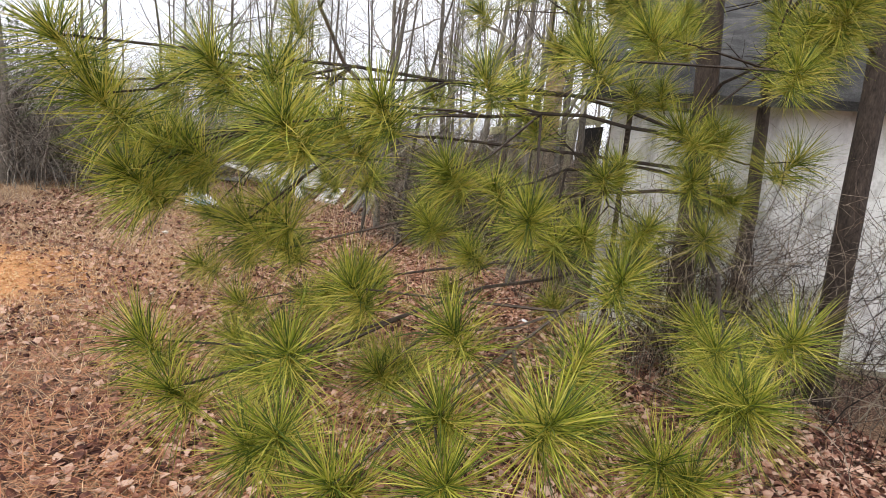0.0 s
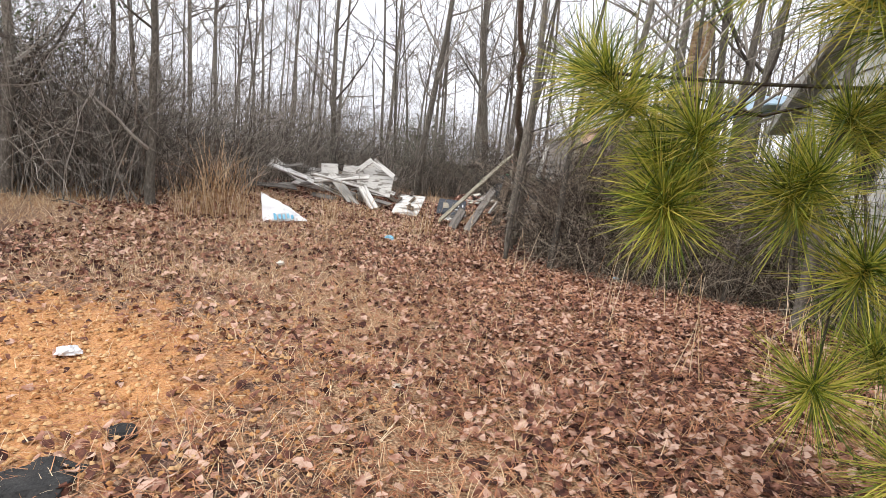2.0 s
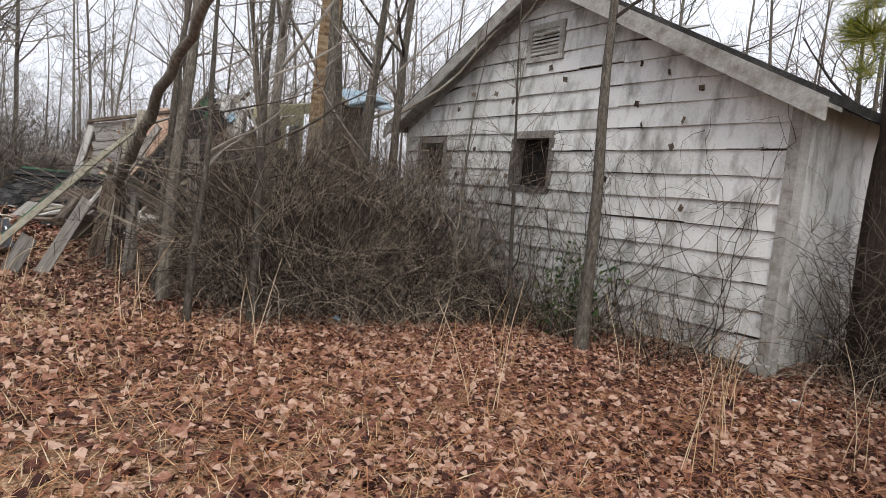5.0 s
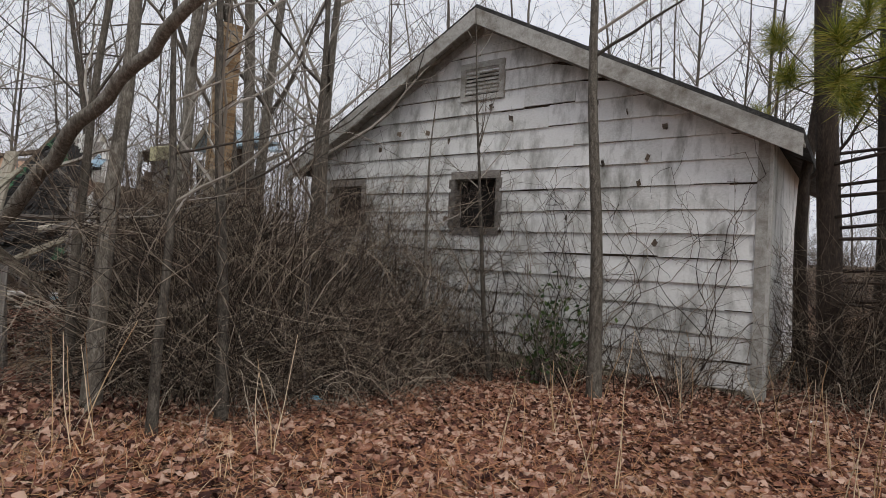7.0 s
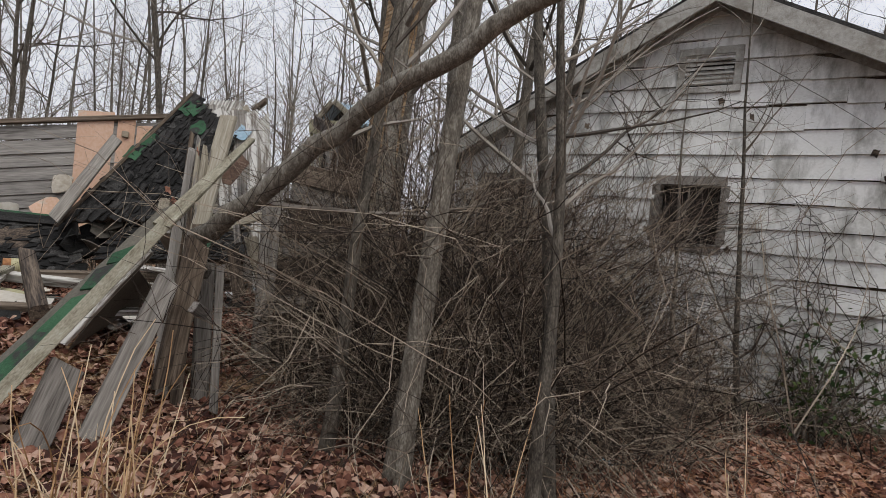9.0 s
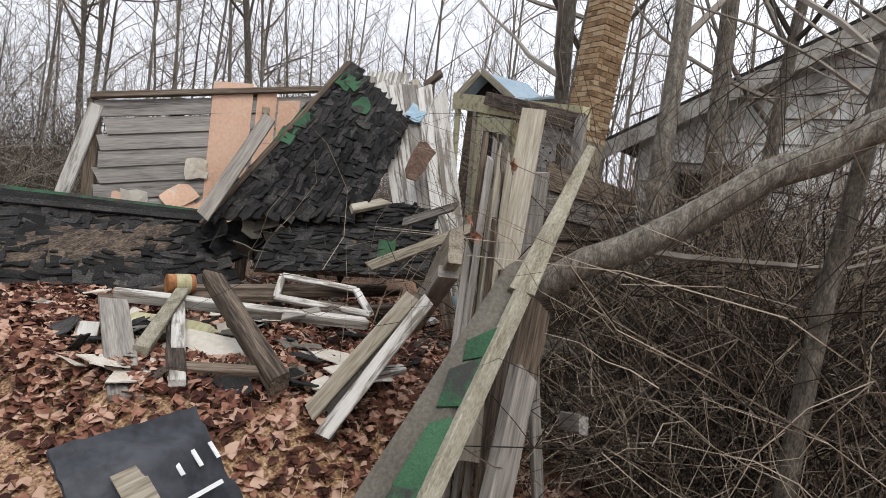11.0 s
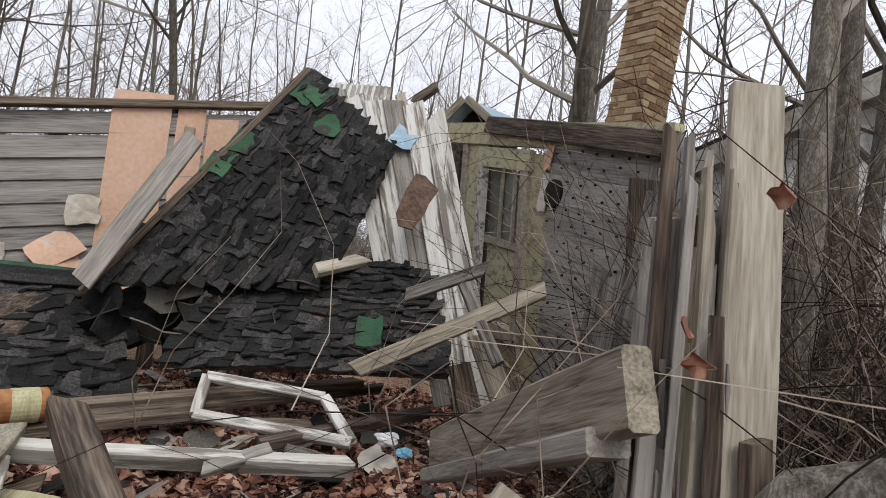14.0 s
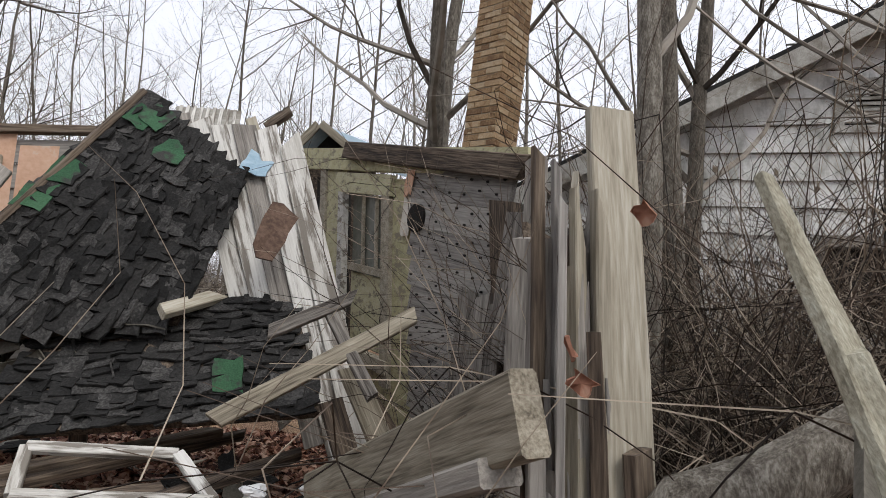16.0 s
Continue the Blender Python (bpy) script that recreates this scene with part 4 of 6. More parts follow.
    board("rotten_edge", at(2.95, 2.25, 0.02), at(2.98, 0.5, 0.02), 0.16, 0.07, n, DARK_WOOD, e, ragged=0.08)
    # loose grey boards leaning on it
    for k, (u, z0, z1, w) in enumerate(((2.70, 0.72, 1.66, 0.13), (2.82, 0.66, 1.66, 0.11), (2.92, 0.62, 1.64, 0.09), (3.16, 0.45, 2.40, 0.06), (3.22, 0.45, 2.35, 0.05), (3.06, 1.3, 2.1, 0.13))):
        b = board("leaning_board", at(u + 0.03, z1, 0.08), at(u - 0.05, z0, 0.16), w, 0.025, n, GREY_WOOD, None, "grey board leaning on the wall remnant", "plank", "boards against the wall remnant", ragged=0.03)
    # little gable roof with blue shingles behind
    d = thing("dormer_roof", "small dormer gable with faded blue shingles", "roof", (3.5, 13.1, 2.4))
    left, ridge, right = Vector((3.44, 13.42, 2.70)), Vector((3.47, 13.14, 3.06)), Vector((3.55, 12.72, 2.76))
    back = Vector((0.8, -0.35, 0.05))
    for p0, p1 in ((left, ridge), (ridge, right)):
        slab("roof_slope", [p0, p1, p1 + back, p0 + back], 0.035, (0, 0, 1), BLUE_BOARD, d, "faded blue shingles")
        board("rake", p0 - back * 0.03, p1 - back * 0.03, 0.08, 0.03, (-1, 0, 0), TAN_WOOD, d)
    # black triangle paints the shade under the two slopes
    slab("attic", [left + back * 0.2, right + back * 0.2, ridge + back * 0.2], 0.02, (-1, 0, 0), SHADE_NAIL_BLACK, d)
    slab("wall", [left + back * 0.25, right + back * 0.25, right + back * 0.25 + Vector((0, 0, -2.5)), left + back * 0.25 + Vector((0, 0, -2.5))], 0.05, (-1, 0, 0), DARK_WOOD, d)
    slab("side_roof", [right + Vector((0.0, 0.05, 0)), right + Vector((0.05, -0.5, 0.10)), right + Vector((0.5, -0.5, 0.12)), right + Vector((0.5, 0.05, 0.05))], 0.03, (0, 0, 1), BLUE_BOARD, d)


facade()


# chimney of single bricks
def chimney():
    e = thing("chimney", "tall leaning chimney of tan brick with dark soot streaks", "chimney", (1.85, 11.72, 0.2))
    m = Matrix.Translation((1.85, 11.70, 0.15)) @ pose(0, 0, 0, 2.5, -1.5, 50) @ Matrix.Scale(0.66, 4)
    box("core", (-0.19, -0.19, 0), (0.19, 0.19, 5.70), MORTAR, m, e)
    L, H, D = 0.192, 0.058, 0.096
    bricks = [bm_box(L, D, H, s) for s in range(4)]
    half = [bm_box(D, D, H, s + 9) for s in range(2)]
    for row in range(40):
        z = 3.0 + row * 0.068 + H / 2
        for side in range(4):
            r = m @ pose(0, 0, 0, 0, 0, 90 * side)
            for x in ((-0.1, 0.1) if row % 2 else (-0.15, 0.0, 0.15)):
                put("brick", bricks[ruin_rng.integers(4)] if abs(x) < 0.13 else half[ruin_rng.integers(2)], r @ Matrix.Translation((x, -0.150 + ruin_rng.normal(0, 0.002), z)), e)


def bm_box(a, b, c, seed):
    r = np.random.default_rng(seed)
    bm = bmesh.new()
    bmesh.ops.create_cube(bm, size=1)
    for v in bm.verts:
        v.co = Vector((v.co.x * a, v.co.y * b, v.co.z * c)) + Vector(r.normal(0, 0.0018, 3))
    bmesh.ops.bevel(bm, geom=bm.edges[:], offset=0.004, segments=1, affect="EDGES")
    me = bpy.data.meshes.new("brick")
    bm.to_mesh(me)
    bm.free()
    me.materials.append(BRICK)
    return me


chimney()

# posts and boards at the broken porch corner
rp = thing("rotten_post", "split rotten porch post with shaggy grain", "post", (-0.95, 11.5, 0.12))
for k in range(30):
    o = Vector((ruin_rng.normal(0, 0.02), ruin_rng.uniform(-0.07, 0.075), 0))
    t0 = ruin_rng.uniform(0.0, 0.25) if k > 3 else 0.0
    t1 = ruin_rng.uniform(0.55, 1.0) if k > 3 else ruin_rng.uniform(0.93, 1.02)
    a, b = Vector((-0.92, 11.49, 0.12)), Vector((-0.79, 11.54, 1.82))
    board("splinter", a.lerp(b, t0) + o, a.lerp(b, t1) + o, ruin_rng.uniform(0.012, 0.034), ruin_rng.uniform(0.012, 0.04), (-0.9 + ruin_rng.normal(0, 0.3), -0.4 + ruin_rng.normal(0, 0.4), 0), (DARK_WOOD, PALE_WOOD, GREY_WOOD, TAN_WOOD, PALE_WOOD)[k % 5], rp, ragged=0.1, warp=0.015)
board("rotten_post", (-0.86, 11.53, 0.12), (-0.74, 11.57, 1.72), 0.10, 0.05, (-0.9, -0.4, 0), GREY_WOOD, None, "splintered slab of a porch post", "post", ragged=0.08)
board("corner_board", (-0.98, 11.42, 0.45), (-0.67, 11.44, 1.93), 0.105, 0.03, (-0.95, -0.2, 0), TAN_WOOD, None, "tall bare pine board with paint flecks", "plank", warp=0.03)
board("post", (-0.74, 11.40, 0.05), (-0.74, 11.46, 1.02), 0.10, 0.09, (-0.7, -0.7, 0), GREY_WOOD, None, "square grey porch post", "post")
board("plank", (-0.98, 11.10, 0.18), (-0.80, 11.30, 1.02), 0.045, 0.03, (-0.7, -0.7, 0), GREY_WOOD, None, "thin grey lath leaning on the porch corner", "plank", "loose boards")
board("plank", (-1.0, 11.35, 0.18), (-0.88, 11.42, 1.25), 0.06, 0.03, (-0.7, -0.7, 0), DARK_WOOD, None, "thin dark lath leaning on the porch corner", "plank", "loose boards")
# heavy beam and braces
board("beam", (-0.95, 11.585, 1.31), (0.10, 12.16, 0.775), 0.15, 0.06, (-0.48, 0.86, 0.0), TAN_WOOD, None, "heavy cream-coloured wooden beam fallen across the porch", "beam", ragged=0.01)
board("plank", (-0.90, 11.72, 1.06), (-1.22, 11.98, 0.48), 0.06, 0.04, (-0.3, -0.5, 0.8), WHITE_WOOD, None, "white painted lath propped under the beam", "plank", "loose boards")
board("plank", (-0.86, 11.80, 1.06), (-1.10, 12.12, 0.50), 0.07, 0.05, (-0.3, -0.5, 0.8), TAN_WOOD, None, "tan brace propped under the beam", "plank", "loose boards")
board("plank", (-0.55, 11.95, 0.60), (-0.95, 12.05, 0.62), 0.05, 0.04, (0, -0.3, 1), WHITE_WOOD, None, "short white lath on the leaves", "plank", "loose boards")
slab_ob = slab("plywood_sheet", [(-0.95, 11.78, 0.95), (-0.45, 12.10, 0.72), (-0.80, 12.30, 0.50), (-1.20, 11.95, 0.46)], 0.02, (-0.3, -0.6, 0.7), FELT)
tagged(slab_ob, "grey felt-covered panel under the fallen beam", "panel")
board("plank", (-0.90, 11.60, 1.20), (0.12, 12.16, 0.67), 0.05, 0.09, (-0.48, 0.86, 0.0), GREY_WOOD, None, "grey board under the fallen beam", "plank", "loose boards", ragged=0.02)
# fallen roof edge with green roofing, felt and its edge board
edge = thing("fallen_eave", "fallen eave with green roll roofing and a weathered edge board", "roof edge", (-2.1, 11.15, 0.3))
E0, E1 = Vector((-2.15, 11.36, 0.32)), Vector((-0.80, 11.16, 1.80))
up_ = Vector((-0.45, 0.62, 0.42)).normalized()
board("edge_board", E0, E0.lerp(E1, 0.8), 0.06, 0.03, (-0.3, -0.8, 0.4), LICHEN, edge, "lichen-covered edge board", ragged=0.05)
board("edge_board_tip", E0.lerp(E1, 0.60), E1 + Vector((0.02, 0, -0.02)), 0.085, 0.025, (-0.85, -0.3, 0.2), LICHEN, edge, ragged=0.03, taper=0.6)
S = [E0, E0.lerp(E1, 0.72), E0.lerp(E1, 0.64) + up_ * 0.06 + Vector((0.01, 0.03, 0)), E0 + Vector((0.08, 0.24, 0.03))]
slab("felt", S, 0.02, (-0.5, -0.2, 0.8), FELT, edge, "torn grey roofing felt")
for u0, u1 in ((0.0, 0.2), (0.18, 0.38), (0.36, 0.52), (0.54, 0.66), (0.66, 0.74)):
    q0, q1 = patch_point(S, u0, 0.03), patch_point(S, u1, 0.03)
    q2, q3 = patch_point(S, u1 - 0.02, 0.50 + 0.2 * (u0 > 0.5)), patch_point(S, u0, 0.62 - 0.1 * (u0 > 0.3))
    up3 = Vector((-0.5, -0.2, 0.8)) * 0.03
    slab("green_roofing", [q0 + up3, q1 + up3, q2 + up3, q3 + up3], 0.008, (-0.5, -0.2, 0.8), GREEN_SHINGLE, edge, "faded green roll roofing")
board("rafter_tail", (-1.70, 11.20, 0.20), (-1.28, 11.22, 0.96), 0.11, 0.05, (-0.4, -0.8, 0.1), GREY_WOOD, edge, ragged=0.03)
board("rafter_tail", (-1.98, 11.24, 0.14), (-1.74, 11.28, 0.60), 0.14, 0.03, (-0.4, -0.8, 0.1), GREY_WOOD, edge, ragged=0.04)
board("rafter_tail", (-1.38, 10.98, 0.86), (-1.16, 11.08, 0.78), 0.06, 0.03, (-0.4, -0.8, 0.1), GREY_WOOD, edge)
board("rafter_tail", (-1.2, 11.28, 0.3), (-1.05, 11.25, 1.25), 0.12, 0.06, (-0.4, -0.8, 0.1), DARK_WOOD, edge, ragged=0.05)

# boards on the leaf-covered rubble
for a, b, w, th, matl, lab in (
    ((-1.02, 13.42, 0.74), (-1.52, 12.70, 0.52), 0.13, 0.03, GREY_WOOD, "broad grey weathered board on the rubble"),
    ((-0.50, 13.48, 0.72), (-1.28, 12.92, 0.62), 0.07, 0.04, LICHEN, "lichen-greened rotten lath on the rubble"),
    ((-0.62, 13.38, 0.68), (-1.42, 12.55, 0.60), 0.065, 0.03, WHITE_WOOD, "narrow white painted board on the rubble"),
    ((-0.72, 13.30, 0.62), (-1.36, 12.62, 0.60), 0.08, 0.05, DARK_WOOD, "split dark board on the rubble"),
    ((-0.58, 13.20, 0.84), (-1.18, 12.22, 0.58), 0.095, 0.085, DARK_WOOD, "charred-looking square post on the rubble"),
    ((-0.74, 13.78, 0.66), (0.12, 12.50, 0.60), 0.05, 0.075, WHITE_WOOD, "long white painted timber on the rubble"),
    ((-1.08, 13.50, 0.62), (-1.35, 13.20, 0.56), 0.10, 0.02, WHITE_WOOD, "short white clapboard on the rubble"),
    ((-0.28, 12.95, 0.62), (-0.05, 12.78, 0.68), 0.05, 0.03, GREY_WOOD, "short broken lath on the leaves"),
    ((-0.05, 12.78, 0.68), (0.12, 12.58, 0.61), 0.055, 0.03, GREY_WOOD, "short broken lath on the leaves"),
    ((-1.5, 13.9, 0.55), (-0.9, 14.05, 0.60), 0.05, 0.03, WHITE_WOOD, "white lath on the rubble"),
    ((-1.65, 12.35, 0.42), (-2.05, 12.05, 0.30), 0.12, 0.03, WHITE_WOOD, "white clapboard end at the edge of the rubble"),
    ((-1.62, 12.22, 0.40), (-2.05, 11.92, 0.28), 0.11, 0.03, WHITE_WOOD, "white clapboard end at the edge of the rubble"),
    ((-1.30, 12.75, 0.60), (-1.05, 12.25, 0.62), 0.05, 0.04, DARK_WOOD, "dark lath lying on the rubble")):
    board("plank", a, b, w, th, (-0.3, -0.35, 0.9), matl, None, lab, "plank", "boards on the rubble", ragged=0.03)

# window sash frame
sash = thing("window_sash", "empty white-painted window sash lying on dead leaves", "window sash", (0.4, 13.0, 0.6))
Q = [(0.40, 13.42, 0.76), (0.52, 12.86, 0.74), (0.33, 12.62, 0.63), (0.24, 13.34, 0.63)]
for i in range(4):
    board("rail", Q[i], Q[(i + 1) % 4], 0.05, 0.03, (-0.6, -0.3, 0.75), WHITE_WOOD, sash, ragged=0.0)
board("plank", (0.28, 13.1, 0.62), (0.45, 12.85, 0.62), 0.09, 0.02, (-0.3, -0.3, 0.9), DARK_WOOD, None, "dark board end inside the empty sash", "plank", "boards on the rubble")

# tin can lying on its side
bm = bmesh.new()
bmesh.ops.create_cone(bm, cap_ends=True, segments=24, radius1=0.065, radius2=0.065, depth=0.17)
bmesh.ops.bevel(bm, geom=[ed for ed in bm.edges if len(ed.link_faces) == 2 and ed.calc_face_angle() > 1], offset=0.004, segments=2, affect="EDGES")
me = bpy.data.meshes.new("can")
bm.to_mesh(me)
bm.free()
me.materials.append(RUST)
can = put("paint_can", me, axes((-0.30, 13.70, 0.72), (-0.30, 13.70, 1.0), (0.86, -0.5, 0)))
tagged(can, "rusty orange paint can lying on dead leaves", "can")
bm = bmesh.new()
bmesh.ops.create_cone(bm, cap_ends=False, segments=24, radius1=0.0665, radius2=0.0665, depth=0.09)
me = bpy.data.meshes.new("can_label")
bm.to_mesh(me)
bm.free()
me.materials.append(YELLOW_WOOD)
put("paper_label", me, can.matrix_basis @ Matrix.Translation((0, 0, 0.01)), can, "faded yellow paper label")

# left heap of fallen boards
for k in range(34):
    a = Vector((ruin_rng.uniform(-4.7, -3.0), ruin_rng.uniform(12.3, 13.9), 0))
    ang = ruin_rng.uniform(-0.9, 0.9) + (math.pi if ruin_rng.random() < 0.5 else 0)
    ln = ruin_rng.uniform(0.5, 1.5)
    b = a + Vector((math.cos(ang), math.sin(ang) * 0.6, 0)) * ln
    if b.x > -2.5:
        b = a - (b - a)
    za, zb = (float(ground_z(q.x, q.y)) + ruin_rng.uniform(0.02, 0.55) for q in (a, b))
    board("plank", (a.x, a.y, za), (b.x, b.y, min(zb, za + 0.45)), ruin_rng.uniform(0.06, 0.14), 0.025, (ruin_rng.normal(0, 0.4), -0.6, 0.8), (GREY_WOOD, WHITE_WOOD, DARK_WOOD, WHITE_WOOD, GREY_WOOD)[k % 5], None, "weathered board in the fallen heap", "plank", "boards of the heap", ragged=0.04)
board("plank", (-4.10, 12.55, 0.92), (-3.55, 12.20, 0.36), 0.16, 0.05, (0.2, -0.9, 0.4), WHITE_WOOD, None, "broad pale board sticking out of the heap", "plank", "boards of the heap")
board("block", (-3.50, 12.30, 0.70), (-3.22, 12.00, 0.34), 0.14, 0.12, (0.2, -0.9, 0.4), WHITE_WOOD, None, "pale square timber end in the heap", "timber")
for a, b in (((-3.66, 12.6, 0.98), (-3.35, 12.5, 1.24)), ((-3.35, 12.5, 1.24), (-2.95, 12.4, 0.96))):
    board("gable_trim", a, b, 0.09, 0.03, (0, -0.9, 0.3), WHITE_WOOD, None, "white trim of a small fallen gable", "trim", "small gable trim")
panel2 = slab("plywood_sheet", [(-3.60, 12.55, 0.62), (-3.00, 12.40, 0.60), (-2.95, 12.55, 0.98), (-3.35, 12.62, 1.18), (-3.64, 12.65, 0.96)], 0.03, (0, -0.9, 0.35), WHITE_WOOD)
tagged(panel2, "white painted gable panel in the heap", "panel")
panel3 = slab("plywood_sheet", [(-2.95, 11.98, 0.34), (-2.50, 11.92, 0.32), (-2.35, 12.45, 0.66), (-2.80, 12.5, 0.66)], 0.03, (0, -0.6, 0.8), WHITE_WOOD)
tagged(panel3, "white panel strewn with dark splinters", "panel")
for k in range(7):
    a = Vector((ruin_rng.uniform(-2.9, -2.4), ruin_rng.uniform(12.0, 12.4), 0))
    z = 0.34 + (a.y - 11.95) * 0.62 + 0.02
    board("splinter", (a.x, a.y, z), (a.x + ruin_rng.uniform(-0.2, 0.2), a.y + 0.15, z + 0.1), 0.05, 0.015, (0, -0.6, 0.8), DARK_WOOD, None, "dark wood splinter on a white panel", "splinter", "splinters on the panel", ragged=0.03)
for a, b in (((-4.28, 12.6, 1.0), (-3.95, 12.55, 1.02)), ((-3.9, 12.62, 1.02), (-3.5, 12.60, 1.0))):
    board("clapboard_panel", a, b, 0.18, 0.04, (0, -1, 0.1), WHITE_WOOD, None, "stained white clapboard fragment on the heap", "panel", "clapboard fragments")

# dark weathered clapboard wall between the ruin and the house
dark_wall = thing("clapboard_wall", "dark weathered clapboard wall leaning among brambles", "wall", (0.6, 11.3, 0.1))
for k in range(11):
    z = 0.25 + k * 0.145
    board("clapboard", (0.02 + 0.01 * k, 11.52, z), (0.98, 11.06, z + 0.12 - 0.01 * k + (0.0 if k < 9 else -0.1)), 0.16, 0.02, (-0.42, -0.9, 0.18), DARK_WOOD if k % 3 else GREY_WOOD, dark_wall, ragged=0.04)
board("corner_post", (0.0, 11.54, 0.1), (-0.02, 11.56, 1.72), 0.12, 0.08, (-0.42, -0.9, 0.0), GREY_WOOD, dark_wall)

# paint ticks on the corner board and leaves caught at the posts
cb = [o for o in scene.objects if o.name.startswith("corner_board") and o.parent is None][0]
for k in range(9):
    u = 0.16 + 0.045 * k + (0.25 if k > 6 else 0)
    p = Vector((-0.98, 11.42, 0.45)).lerp(Vector((-0.67, 11.44, 1.93)), u) + Vector((-0.034, -0.012, 0.012))
    put("paint_tick", board_mesh(0.045 if k % 2 else 0.03, 0.006, 0.002, WHITE_PLASTIC, 0, 0, 1, k), axes(p, p + Vector((0.05, -0.2, 0)), (-0.95, -0.2, 0.2)), cb, "white paint tick")
for i, (x, y, z) in enumerate(((-0.99, 11.56, 1.42), (-0.93, 11.43, 1.66), (-0.97, 11.53, 1.36))):
    scrap("caught_leaf", (x, y, z), 0.032, 0.042, LEAF, "red-brown dead leaf caught on a porch post", "leaf", 40 * i, (70, 30 * i), 140 + i, "caught leaves")

# ---- near trees ----
def near_tree(place, height, radius, seed, label, lean=(0, 0), limbs=10, kids=5, depth=3, first=0.25, material=None, name="bare_tree"):
    SHIFT[:] = (place[0], place[1], float(ground_z(place[0], place[1])))
    e = bare_tree(name, height, radius, seed, label, lean, kids, depth, material, limbs, "", first)
    e.matrix_basis = Matrix.Translation(SHIFT)
    SHIFT[:] = 0
    return e


near_tree((-1.20, 9.90), 7.5, 0.058, 101, "slim young tree with mottled grey bark in front of the brambles", (0.03, 0.02), 12)
near_tree((-0.75, 9.25), 6.5, 0.042, 102, "slim crooked sapling leaning over the brambles", (0.10, 0.05), 12)
near_tree((-1.05, 10.35), 6.0, 0.038, 103, "slim young tree beside the porch corner", (0.05, 0.0), 10)
near_tree((-1.35, 9.25), 4.5, 0.032, 104, "thin sapling at the edge of the leaves", (0.05, 0.0), 10)
near_tree((1.05, 6.95), 7.5, 0.06, 105, "slender vine-hung tree before the white house wall", (0.05, -0.02), 14)
near_tree((1.70, 8.0), 4.0, 0.03, 106, "thin bush tree before the white house wall", (-0.05, 0.1), 12, first=0.15)
near_tree((1.25, 8.6), 3.2, 0.028, 107, "thin bush tree before the white house wall", (0.1, 0.1), 12, first=0.1)
near_tree((0.45, 10.9), 9.0, 0.075, 108, "tall bare tree wrapped in vines beside the ruin", (0.04, 0.0), 14)
near_tree((1.1, 10.5), 9.5, 0.08, 109, "tall bare tree wrapped in vines beside the ruin", (0.05, 0.0), 14)
near_tree((1.9, 10.2), 9.0, 0.07, 110, "tall bare tree beside the white house", (0.03, 0.0), 14)
near_tree((2.6, 12.0), 10.0, 0.09, 111, "tall bare tree behind the wall remnant", (0.02, 0.0), 14)
near_tree((0.9, 9.6), 7.0, 0.045, 112, "slender bare tree among the brambles", (0.05, 0.0), 12)
near_tree((3.1, 11.9), 10.0, 0.10, 113, "tall bare tree beside the house corner", (0.02, 0.0), 14)
near_tree((-5.9, 9.4), 6.0, 0.06, 114, "grey bushy tree at the edge of the clearing", (0.02, 0.0), 20, 6, first=0.1)
near_tree((-7.4, 9.0), 6.5, 0.07, 115, "grey bushy tree at the edge of the clearing", (0.05, 0.0), 20, 6, first=0.1)
for k, (x, y, h) in enumerate(((-8.3, 9.6, 5.5), (-9.4, 9.0, 6.0), (-6.7, 9.9, 5.0), (-10.4, 8.4, 6.0))):
    near_tree((x, y), h, 0.05, 130 + k, "grey bushy tree at the edge of the clearing", (0.02, 0.0), 20, 6, first=0.08)
near_tree((-4.3, 14.6), 7.5, 0.07, 116, "bare tree behind the heap of boards", (0.0, 0.0), 16, 6, first=0.15)
near_tree((-2.5, 17.0), 10.0, 0.10, 117, "tall bare tree behind the ruin", (0.05, 0.0), 14)
near_tree((-0.5, 18.5), 10.0, 0.12, 118, "tall bare tree behind the ruin", (-0.02, 0.0), 14)

# leaning tree that fell against the porch corner
lt = thing("leaning_tree", "bare tree trunk leaning from the porch corner over the brambles", "tree", (-0.9, 11.5, 0.5))
r_ = np.random.default_rng(77)
key = np.array([(-0.74, 11.47, 0.86), (-0.95, 11.35, 1.15), (-1.05, 10.8, 1.52), (-1.15, 10.3, 1.86), (-1.28, 9.75, 2.14), (-1.40, 9.2, 2.42), (-1.6, 8.4, 2.85), (-1.75, 7.6, 3.4), (-1.8, 6.8, 4.0)])
tv, tf, cv, cf = [], [], [], []
fine = np.array([key[0] + 0 * key[0]] + [key[i] * (1 - u) + key[i + 1] * u + r_.normal(0, 0.012, 3) for i in range(8) for u in (0.25, 0.5, 0.75, 1.0)])
tube(fine, np.linspace(0.065, 0.02, len(fine)), 9, tv, tf)
for k in range(16):
    i = r_.integers(5, len(fine) - 1)
    grow(r_, fine[i], (r_.normal(0, 1), r_.normal(-0.4, 0.6), r_.normal(0.4, 0.6)), r_.uniform(0.7, 1.9), 0.016, 2, cv, cf, 4, 4, 0.7, 0.02, 0.14)
put("trunk", mesh_of("trunk", tv, tf, BARK, True), Matrix.Identity(4), lt)
put("crown", mesh_of("crown", cv, cf, TWIG), Matrix.Identity(4), lt)

